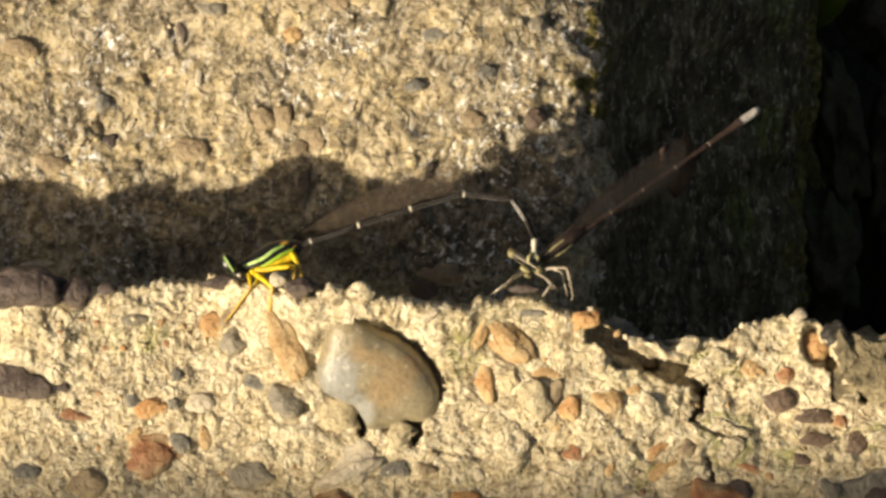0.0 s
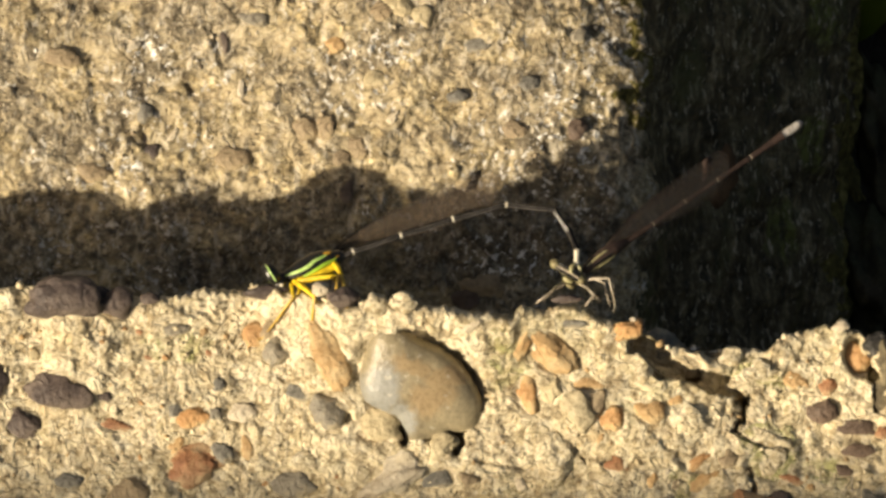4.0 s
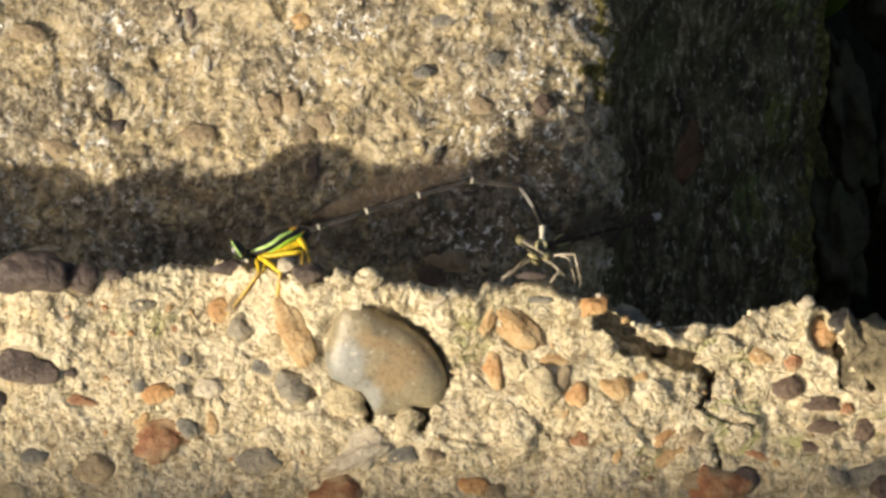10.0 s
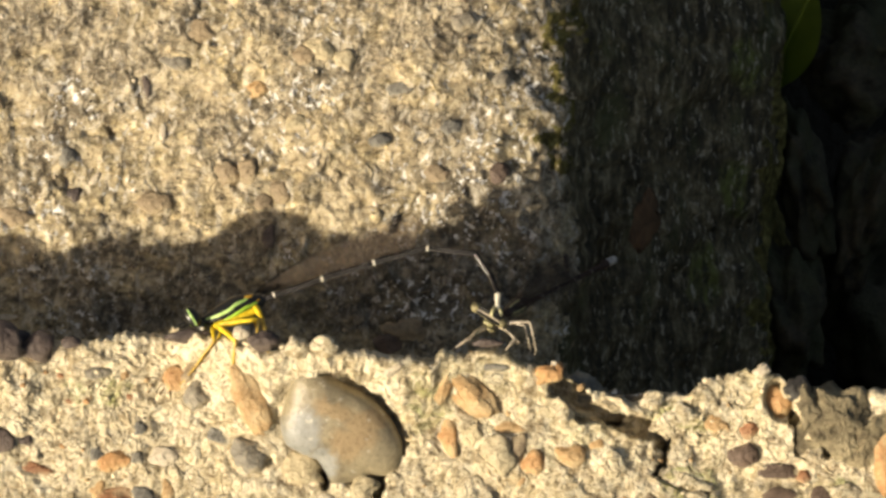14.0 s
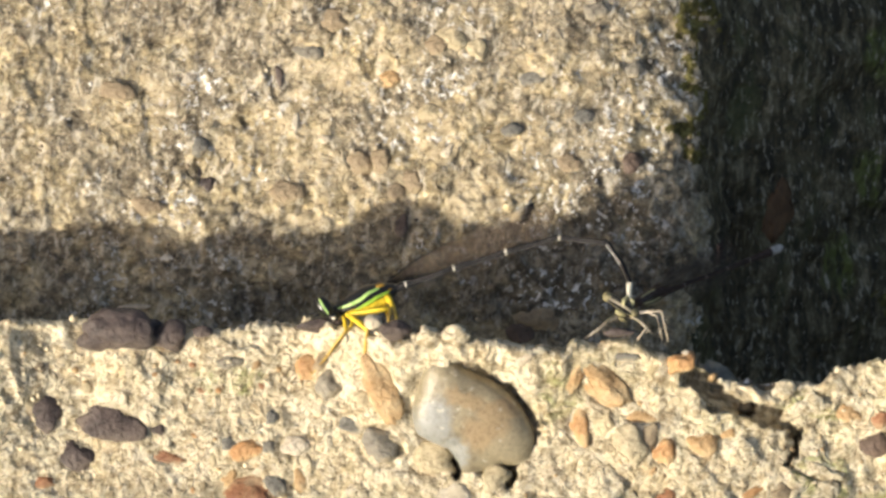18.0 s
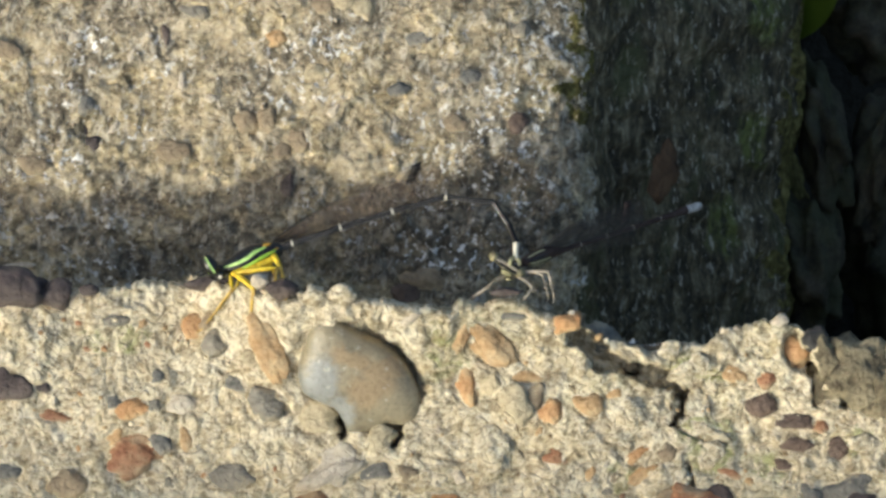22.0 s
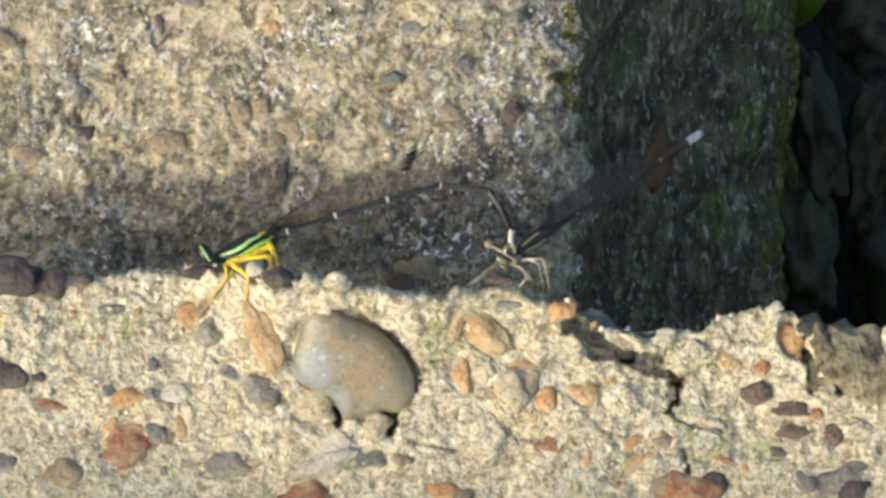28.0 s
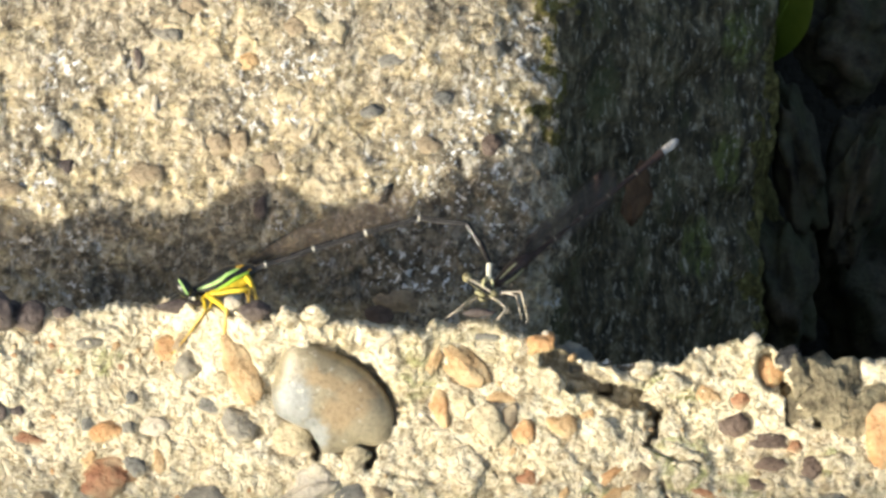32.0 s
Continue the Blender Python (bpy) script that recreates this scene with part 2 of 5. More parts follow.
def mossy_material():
    """Dark stone flank: charcoal with upright grey streaks, pale specks and a little green algae."""
    m, nt, b, co = begin("dark_mossy_stone", 0.7, spec=0.4)
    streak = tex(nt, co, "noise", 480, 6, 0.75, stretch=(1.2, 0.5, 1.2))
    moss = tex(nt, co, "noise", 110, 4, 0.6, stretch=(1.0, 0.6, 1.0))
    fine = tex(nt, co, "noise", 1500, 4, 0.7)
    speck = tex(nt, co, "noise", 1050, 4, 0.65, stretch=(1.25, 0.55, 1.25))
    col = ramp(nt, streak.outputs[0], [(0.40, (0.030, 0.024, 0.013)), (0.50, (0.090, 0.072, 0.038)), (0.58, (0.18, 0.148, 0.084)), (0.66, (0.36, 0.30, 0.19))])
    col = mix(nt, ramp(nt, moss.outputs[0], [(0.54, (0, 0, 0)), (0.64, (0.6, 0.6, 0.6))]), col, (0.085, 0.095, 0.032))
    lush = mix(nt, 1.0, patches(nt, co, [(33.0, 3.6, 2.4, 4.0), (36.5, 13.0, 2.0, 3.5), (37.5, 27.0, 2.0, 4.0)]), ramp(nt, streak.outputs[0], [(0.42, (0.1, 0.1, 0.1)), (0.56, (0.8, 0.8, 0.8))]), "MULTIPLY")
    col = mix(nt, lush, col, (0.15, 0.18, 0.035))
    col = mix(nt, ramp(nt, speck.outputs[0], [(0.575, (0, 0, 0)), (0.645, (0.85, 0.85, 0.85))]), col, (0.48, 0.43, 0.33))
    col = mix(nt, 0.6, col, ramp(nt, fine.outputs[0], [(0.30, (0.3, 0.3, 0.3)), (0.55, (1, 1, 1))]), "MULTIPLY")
    nt.links.new(col, b.inputs["Base Color"])
    bump(nt, b, mix(nt, 0.5, fine.outputs[0], streak.outputs[0]), 0.0006, 0.9)
    return m


def stone_material(name, dark, light, rough=0.6, vein=None, dusty=True, relief=0.0003):
    """A pebble's skin: two mottled tones, pits and a slight shift of tone from stone to stone."""
    m, nt, b, co = begin(name, rough, spec=0.4)
    mot = tex(nt, co, "noise", 330, 5, 0.65)
    fine = tex(nt, co, "noise", 1900, 3, 0.6)
    col = ramp(nt, mot.outputs[0], [(0.36, dark), (0.62, light)])
    if vein:
        col = mix(nt, ramp(nt, tex(nt, co, "noise", 170, 4).outputs[0], [(0.42, (0, 0, 0)), (0.60, (0.65, 0.65, 0.65))]), col, vein)
    dust = tex(nt, co, "noise", 420, 5, 0.7)
    col = mix(nt, ramp(nt, dust.outputs[0], [(0.51, (0, 0, 0)), (0.62, (0.5, 0.5, 0.5))]), col, (0.50, 0.41, 0.26)) if dusty else col
    info = nt.nodes.new("ShaderNodeObjectInfo")
    col = mix(nt, 0.5, col, ramp(nt, info.outputs["Random"], [(0, (0.72, 0.72, 0.74)), (1, (1.15, 1.1, 1.02))]), "MULTIPLY")
    col = mix(nt, 0.45, col, ramp(nt, fine.outputs[0], [(0.32, (0.45, 0.42, 0.40)), (0.5, (1, 1, 1))]), "MULTIPLY")
    nt.links.new(col, b.inputs["Base Color"])
    bump(nt, b, crumble(nt, co, 700, 1.5, fine.outputs[0]), relief, 0.7)
    return m


def large_pebble_material():
    """Smooth olive-grey skin, bluish towards one end, with rusty stains and small pale pits."""
    m, nt, b, co = begin("olive_grey_pebble", 0.38, spec=0.45)
    mot = tex(nt, co, "noise", 260, 5, 0.65)
    fine = tex(nt, co, "noise", 1700, 3, 0.6)
    col = ramp(nt, mot.outputs[0], [(0.36, (0.195, 0.168, 0.118)), (0.5, (0.265, 0.226, 0.152)), (0.64, (0.34, 0.288, 0.19))])
    col = mix(nt, ramp(nt, patches(nt, co, [(-4.6, -0.6, 2.6, 3.4), (-2.5, -3.6, 2.2, 1.4)]), [(0, (0, 0, 0)), (1, (0.75, 0.75, 0.75))]), col, (0.27, 0.285, 0.285))
    col = mix(nt, ramp(nt, patches(nt, co, [(1.0, -1.4, 3.2, 2.4), (2.6, 1.2, 3.0, 1.8), (-1.0, 2.6, 2.6, 1.4)]), [(0, (0, 0, 0)), (1, (0.5, 0.5, 0.5))]), col, (0.38, 0.255, 0.13))
    col = mix(nt, ramp(nt, tex(nt, co, "noise", 1300, 2, 0.5).outputs[0], [(0.67, (0, 0, 0)), (0.71, (0.6, 0.6, 0.6))]), col, (0.50, 0.46, 0.38))
    col = mix(nt, 0.5, col, ramp(nt, fine.outputs[0], [(0.32, (0.5, 0.47, 0.44)), (0.5, (1, 1, 1))]), "MULTIPLY")
    nt.links.new(col, b.inputs["Base Color"])
    bump(nt, b, mix(nt, 0.5, fine.outputs[0], mot.outputs[0]), 0.0003, 0.7)
    return m


def skin_material(name, colour, dark=None, rough=0.35, scale=1400, spec=0.5):
    """Insect cuticle: one colour with fine darker mottling and a sheen."""
    m, nt, b, co = begin(name, rough, spec=spec)
    n = tex(nt, co, "noise", scale, 4)
    col = ramp(nt, n.outputs[0], [(0.35, dark or tuple(c * 0.6 for c in colour)), (0.58, colour)])
    nt.links.new(col, b.inputs["Base Color"])
    bump(nt, b, n.outputs[0], 0.00004, 0.6)
    return m


def wing_material(name, tint, cover, pale=(0.968, 0.958, 0.945)):
    """Clear brownish wing film: mostly see-through with a glossy sheen."""
    m, nt, b, co = begin(name, 0.25)
    clear = nt.nodes.new("ShaderNodeBsdfTransparent")
    clear.inputs[0].default_value = (*pale, 1)
    cells = tex(nt, co, "edge", 1100)
    lines = ramp(nt, cells.outputs["Distance"], [(0.0, (cover * 2.2,) * 3), (0.08, (cover,) * 3)])
    b.inputs["Base Color"].default_value = (*tint, 1)
    ms = nt.nodes.new("ShaderNodeMixShader")
    nt.links.new(lines, ms.inputs[0])
    nt.links.new(clear.outputs[0], ms.inputs[1])
    nt.links.new(b.outputs[0], ms.inputs[2])
    nt.links.new(ms.outputs[0], nt.nodes["Material Output"].inputs[0])
    return m


def moss_material():
    """Low cushion moss and algae on wet stone."""
    m, nt, b, co = begin("wet_moss", 0.9, spec=0.2)
    n = tex(nt, co, "noise", 900, 5, 0.7)
    nt.links.new(ramp(nt, n.outputs[0], [(0.38, (0.060, 0.050, 0.018)), (0.52, (0.15, 0.13, 0.042)), (0.66, (0.30, 0.265, 0.10))]), b.inputs["Base Color"])
    bump(nt, b, n.outputs[0], 0.0008)
    return m


def soil_material():
    m, nt, b, co = begin("dark_soil", 0.95, spec=0.2)
    n = tex(nt, co, "noise", 60, 6, 0.7)
    nt.links.new(ramp(nt, n.outputs[0], [(0.35, (0.012, 0.011, 0.009)), (0.65, (0.05, 0.043, 0.032))]), b.inputs["Base Color"])
    bump(nt, b, n.outputs[0], 0.004)
    return m


def grass_ground_material():
    m, nt, b, co = begin("grassy_ground", 0.95, spec=0.2)
    n = tex(nt, co, "noise", 3, 8, 0.7)
    nt.links.new(ramp(nt, n.outputs[0], [(0.35, (0.03, 0.04, 0.015)), (0.65, (0.10, 0.12, 0.05))]), b.inputs["Base Color"])
    bump(nt, b, n.outputs[0], 0.02)
    return m


def leaf_material():
    m, nt, b, co = begin("green_leaf", 0.5)
    n = tex(nt, co, "noise", 90, 4)
    nt.links.new(ramp(nt, n.outputs[0], [(0.35, (0.10, 0.15, 0.012)), (0.65, (0.20, 0.26, 0.03))]), b.inputs["Base Color"])
    return m


MORTAR, OLD, MOSSY, MOSS = mortar_material(), old_concrete_material(), mossy_material(), moss_material()
STONE = {
    "grey": stone_material("grey_pebble", (0.20, 0.18, 0.145), (0.34, 0.31, 0.25)),
    "big": large_pebble_material(),
    "brown": stone_material("brown_pebble", (0.24, 0.185, 0.12), (0.38, 0.30, 0.20)),
    "maroon": stone_material("maroon_pebble", (0.10, 0.068, 0.050), (0.19, 0.135, 0.105), 0.6, None, False),
    "tan": stone_material("tan_pebble", (0.42, 0.26, 0.12), (0.62, 0.44, 0.24)),
    "orange": stone_material("orange_pebble", (0.42, 0.22, 0.095), (0.60, 0.385, 0.19)),
    "rust": stone_material("rust_pebble", (0.27, 0.115, 0.06), (0.45, 0.24, 0.12), 0.6, (0.36, 0.28, 0.18)),
    "dark": stone_material("dark_purple_pebble", (0.055, 0.042, 0.040), (0.14, 0.105, 0.095), 0.6, (0.17, 0.14, 0.115), False),
    "white": stone_material("quartz_pebble", (0.48, 0.41, 0.31), (0.72, 0.66, 0.54), 0.5),
    "buff": stone_material("buff_pebble", (0.42, 0.35, 0.22), (0.62, 0.54, 0.37)),
    "slate": stone_material("slate_pebble", (0.145, 0.14, 0.125), (0.29, 0.275, 0.235)),
}
STONE["lump"], STONE["crust"] = MORTAR, OLD
STONE["algae"] = MORTAR
STONE["soot"] = stone_material("dark_crust", (0.085, 0.07, 0.045), (0.24, 0.20, 0.125), 0.85, (0.36, 0.31, 0.20), False, 0.0005)
DEAD_LEAF = stone_material("dead_leaf_brown", (0.075, 0.042, 0.021), (0.16, 0.09, 0.044), 0.8, None, False)
STONE["black"] = stone_material("black_pebble", (0.022, 0.021, 0.020), (0.075, 0.070, 0.064), 0.35, None, False)
# very dark tones that carry the deep gap's shade in the colour
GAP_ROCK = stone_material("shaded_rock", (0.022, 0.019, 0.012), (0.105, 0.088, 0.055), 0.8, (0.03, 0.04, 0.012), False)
SOIL, GROUND, LEAF = soil_material(), grass_ground_material(), leaf_material()
YELLOW = skin_material("yellow_cuticle", (0.78, 0.58, 0.04), (0.50, 0.33, 0.02))
GREEN = skin_material("green_cuticle", (0.34, 0.56, 0.06), (0.20, 0.38, 0.03))
PALE_GREEN = skin_material("pale_green_cuticle", (0.54, 0.76, 0.28), (0.32, 0.56, 0.14))
BLACK = skin_material("black_cuticle", (0.014, 0.013, 0.012), (0.008, 0.008, 0.008), 0.3)
BROWN = skin_material("dark_brown_cuticle", (0.010, 0.008, 0.007), (0.007, 0.006, 0.005), 0.3, spec=0.35)
HONEY = skin_material("honey_cuticle", (0.62, 0.42, 0.08), (0.36, 0.22, 0.05))
AMBER = skin_material("amber_cuticle", (0.52, 0.30, 0.03), (0.26, 0.14, 0.02))
SHEEN = skin_material("sheen_cuticle", (0.19, 0.175, 0.165), (0.10, 0.095, 0.09), 0.22, spec=0.9)
IVORY = skin_material("ivory_cuticle", (0.72, 0.68, 0.56), (0.5, 0.46, 0.36))
OLIVE = skin_material("olive_cuticle", (0.25, 0.22, 0.115), (0.12, 0.10, 0.05))
STRAW = skin_material("straw_cuticle", (0.46, 0.43, 0.23), (0.26, 0.235, 0.12))
BEIGE = skin_material("beige_cuticle", (0.43, 0.37, 0.29), (0.24, 0.20, 0.15))
ASH = skin_material("ash_cuticle", (0.60, 0.57, 0.53), (0.26, 0.23, 0.21), 0.5, spec=0.3)
DRAB = skin_material("drab_brown_cuticle", (0.062, 0.041, 0.035), (0.035, 0.023, 0.02), 0.5, spec=0.22)
WING = wing_material("brown_wing_film", (0.14, 0.11, 0.085), 0.11, (0.96, 0.95, 0.94))
FILM = wing_material("smoky_wing_film", (0.085, 0.078, 0.074), 0.13, (0.93, 0.92, 0.91))


# ---- helpers for shapes; lengths in millimetres in the space of the bank ----
def at(u, v, w):
    """A place w out of the slab's face that the eye sees in line with (u, v) on it."""
    k = 1 - w * 0.001 / FAR
    return Vector((u * k, v * k, w))


def lattice(x, y, seed):
    g = np.random.RandomState(seed).rand(128, 128)
    xi, yi = np.floor(x).astype(int), np.floor(y).astype(int)
    fx, fy = x - xi, y - yi
    fx, fy = fx * fx * (3 - 2 * fx), fy * fy * (3 - 2 * fy)
    a, b = g[yi % 128, xi % 128], g[yi % 128, (xi + 1) % 128]
    c, d = g[(yi + 1) % 128, xi % 128], g[(yi + 1) % 128, (xi + 1) % 128]
    return (a * (1 - fx) + b * fx) * (1 - fy) + (c * (1 - fx) + d * fx) * fy - 0.5


def rough(x, y, size, octaves, seed, fall=0.5):
    h, amp = 0, 1.0
    for i in range(octaves):
        h = h + amp * lattice(x / size * 2 ** i + 17.3 * i, y / size * 2 ** i + 5.1 * i, seed + i)
        amp *= fall
    return h


def smooth(lo, hi, x):
    k = np.clip((x - lo) / (hi - lo), 0, 1)
    return k * k * (3 - 2 * k)


def steps(*stops):
    """Coordinates with their own spacing: (start, spacing) ... (end, 0)."""
    out = []
    for (a, d), (b, _) in zip(stops, stops[1:]):
        out += list(np.arange(a, b - d * 0.01, d))
    return np.array(out + [stops[-1][0]])


def sheet(U, V, W):
    """A quad grid from three arrays of places."""
    r, c = U.shape
    co = np.stack([U, V, W], -1).reshape(-1, 3) * 0.001
    i = (np.arange(r - 1)[:, None] * c + np.arange(c - 1)[None]).ravel()
    return co, np.stack([i, i + 1, i + c + 1, i + c], 1)


def grid_mesh(name, co, faces, material):
    me = bpy.data.meshes.new(name)
    me.from_pydata(co.tolist(), [], faces.tolist())
    me.polygons.foreach_set("use_smooth", np.ones(len(me.polygons), bool))
    me.materials.append(material)
    return me


def thing(name, u=0, v=0, w=0, **tags):
    ob = new(name)
    ob.empty_display_size = 0.003
    ob.matrix_world = M @ Matrix.Translation(Vector((u, v, w)) * 0.001)
    return tagged(ob, **tags)


def part(name, bm, material, parent, label=""):
    me = bpy.data.meshes.new(name)
    bmesh.ops.scale(bm, vec=(0.001,) * 3, verts=bm.verts)
    bmesh.ops.recalc_face_normals(bm, faces=bm.faces)
    for f in bm.faces:
        f.smooth = True
    bm.to_mesh(me)
    bm.free()
    me.materials.append(material)
    ob = new(name, me)
    ob.parent = parent
    return tagged(ob, label=label)


def tube(points, radii, sides=10, flat=1.0):
    """A rounded rod through the points, with a radius at each; flat squeezes it across the eye's way."""
    bm = bmesh.new()
    pts = [Vector(p) for p in points]
    rings, n = [], len(pts)
    for i, p in enumerate(pts):
        d = (pts[min(i + 1, n - 1)] - pts[max(i - 1, 0)]).normalized()
        a = d.cross(Vector((0.05, 0.1, 1))).normalized()
        b = d.cross(a).normalized()
        rings.append([bm.verts.new(p + radii[i] * (a * math.cos(t) + b * flat * math.sin(t))) for t in (math.tau * k / sides for k in range(sides))])
    for r, s in zip(rings, rings[1:]):
        for k in range(sides):
            bm.faces.new((r[k], r[(k + 1) % sides], s[(k + 1) % sides], s[k]))
    for ring, p, q in ((rings[0], pts[0], pts[1]), (rings[-1], pts[-1], pts[-2])):
        tip = bm.verts.new(p + (p - q).normalized() * radii[0 if ring is rings[0] else -1] * 0.6)
        for k in range(sides):
            bm.faces.new((ring[k], ring[(k + 1) % sides], tip))
    return bm


def bend(points, radii, n=24):
    """More points on a smooth line through the given ones."""
    pts = [Vector(p) for p in points]
    out, rad = [], []
    for i in range(len(pts) - 1):
        p0, p1, p2, p3 = pts[max(i - 1, 0)], pts[i], pts[i + 1], pts[min(i + 2, len(pts) - 1)]
        m = max(2, n // (len(pts) - 1))
        for k in range(m + (i == len(pts) - 2)):
            t = k / m
            out.append(0.5 * (2 * p1 + (p2 - p0) * t + (2 * p0 - 5 * p1 + 4 * p2 - p3) * t * t + (3 * p1 - p0 - 3 * p2 + p3) * t ** 3))
            rad.append(radii[i] * (1 - t) + radii[i + 1] * t)
    return out, rad


def rod(points, radii, n=24, sides=10, flat=1.0):
    p, r = bend(points, radii, n)
    return tube(p, r, sides, flat)


def ball(centre, axes, turn=(0, 0, 0), seg=20, ring=12, lump=0.0, seed=0):
    bm = bmesh.new()
    bmesh.ops.create_uvsphere(bm, u_segments=seg, v_segments=ring, radius=1)
    rot = Euler([radians(a) for a in turn]).to_matrix()
    for p in bm.verts:
        q = p.co.copy()
        if lump:
            q *= 1 + lump * noise.fractal(q * 1.3 + Vector((seed * 3.7, seed * 1.3, seed)), 1.0, 2.0, 3)
        p.co = rot @ Vector((q.x * axes[0], q.y * axes[1], q.z * axes[2])) + Vector(centre)
    return bm


# ---- the bank behind and the ground ----
def ground():
    me = bpy.data.meshes.new("ground")
    me.from_pydata([(-900, -900, 0), (900, -900, 0), (900, 900, 0), (-900, 900, 0)], [], [(0, 1, 2, 3)])
    me.materials.append(GROUND)
    tagged(new("ground", me), "flat grassy ground below the stone bank", "ground", kind="structure")


def bank():
    """The earth slope that carries the concrete, from the ground up to a level top."""
    u = steps((-8000, 800), (-800, 80), (-160, 8), (160, 80), (800, 800), (8000, 0))
    v = steps((-1000, 80), (-160, 8), (160, 60), (600, 0))
    U, V = np.meshgrid(u, v)
    W = np.minimum(-118 + 14 * rough(U, V, 40, 4, 71) + 40 * rough(U, V, 300, 2, 75), -106)
    W[0], W[-1] = -150, -118
    back = np.pad(np.stack([U, V, W], -1), ((0, 4), (0, 0), (0, 0)), "edge")
    for k, far in enumerate((40, 200, 2000, 20000)):
        back[len(V) + k, :, 1] += far * math.cos(radians(35))
        back[len(V) + k, :, 2] = -118 - far * math.sin(radians(35))
    ob = new("earth_bank", grid_mesh("earth_bank", *sheet(*np.moveaxis(back, -1, 0)), SOIL))
    ob.matrix_world = M
    tagged(ob, "sloping bank of dark bare earth behind the concrete", "bank", kind="structure")


# ---- the broken slab in front ----
EDGE_U = [-101.04, -50.64, -47.04, -44.04, -41.04, -38.04, -35.64, -32.64, -29.64, -26.64, -24.24, -21.24, -18.24, -14.64, -13.44, -11.04, -8.04, -5.04, -1.44, 0.96, 3.96, 5.76, 8.76, 10.56, 12.96, 14.16, 16.56, 18.96, 20.76, 24.96, 26.76, 29.76, 31.56, 33.36, 36.96, 38.76, 40.56, 42.36, 44.76, 47.04, 54.96, 96.96]
EDGE_V = [-2.94, -2.94, -2.76, -2.64, -3.24, -3.84, -4.38, -3.66, -3.18, -3.18, -2.7, -3.06, -3.9, -4.86, -4.5, -4.14, -4.74, -5.22, -5.34, -5.46, -5.34, -4.8, -4.44, -4.74, -6.24, -6.9, -7.86, -8.82, -9.54, -10.02, -9.36, -9.3, -8.34, -7.44, -6.84, -7.14, -8.34, -9.54, -9.24, -8.94, -8.94, -8.94]
SHADE_U = [-101.04, -65.04, -54.24, -47.04, -43.44, -40.44, -38.64, -36.84, -34.74, -32.94, -31.44, -29.64, -27.84, -24.84, -21.84, -19.44, -17.04, -14.64, -12.84, -11.04, -8.04, -5.04, -1.44, 0.96, 3.96, 7.26, 96.96]
SHADE_V = [7.38, 8.46, 6.66, 7.98, 7.98, 7.74, 6.06, 5.46, 5.76, 7.26, 7.74, 7.74, 6.96, 6.66, 6.96, 8.16, 8.88, 9.06, 8.16, 7.14, 6.78, 7.38, 7.74, 7.38, 7.86, 8.46, 8.46]
DEEP = 22.0


def edge_height(u):
    return np.interp(u, EDGE_U, EDGE_V)


def lip_out(u):
    """How far the lip stands out, so that its shade on the block behind has its wavy border."""
    out = np.zeros_like(u)
    for _ in range(12):
        shade = np.interp(u + 1.30 * (DEEP + out), SHADE_U, SHADE_V)
        goal = (shade - edge_height(u)) / 0.52 - DEEP
        out += 0.5 * (goal - out)
    return np.clip(out, -4.5, 4.5) * (1 - smooth(-28, -22, u)) * smooth(-110, -100, u) + (0.8 + 4.4 * smooth(-26, -14, u)) * smooth(-28, -22, u) * (1 - smooth(-12, 40, u))


def from_line(U, V, line):
    """Distance to a broken line."""
    best = np.full(U.shape, 1e9)
    for (ax, ay), (bx, by) in zip(line, line[1:]):
        dx, dy = bx - ax, by - ay
        t = np.clip(((U - ax) * dx + (V - ay) * dy) / (dx * dx + dy * dy), 0, 1)
        best = np.minimum(best, np.hypot(U - ax - t * dx, V - ay - t * dy))
    return best


# breaks in the slab: line, half width, depth
CRACKS = [
    ([(16.32, -9.06), (19.26, -11.22), (21.96, -12.42)], 1.05, 3.0), ([(21.96, -12.42), (25.68, -13.38), (27.6, -14.94)], 0.95, 3.3),
    ([(27.6, -14.94), (27.24, -16.74), (26.64, -18.3)], 0.5, 4.2), ([(26.64, -18.24), (27.96, -18.9), (30.6, -19.86)], 0.20, 2.2),
    ([(28.08, -22.26), (28.68, -23.94), (28.32, -25.74)], 0.20, 2.0), ([(40.68, -10.62), (41.64, -13.14), (42.0, -15.24)], 0.5, 5.0),
    ([(-8.64, -7.74), (-6.72, -8.7), (-4.14, -9.54), (-2.04, -11.22), (-0.6, -13.44), (-0.12, -15.9)], 0.6, 2.0), ([(-11.04, -16.02), (-9.48, -16.5), (-8.34, -18.24), (-8.64, -19.5)], 0.34, 3.8), ([(-3.18, -18.18), (-2.64, -19.38), (-3.24, -20.58)], 0.34, 3.8),
    ([(10.26, -17.64), (9.66, -20.04), (10.68, -21.54)], 0.12, 0.8), ([(-0.24, -21.54), (3.96, -22.26), (6.36, -20.94)], 0.12, 0.6), ([(44.16, -13.44), (44.64, -15.84)], 0.35, 1.8)]
SOCKETS = []     # hollows beside proud stones: u, v, radius, depth, width of the rim
STONES = []      # stones set in the face: kind, u, v, half-axes, turn, proud ...


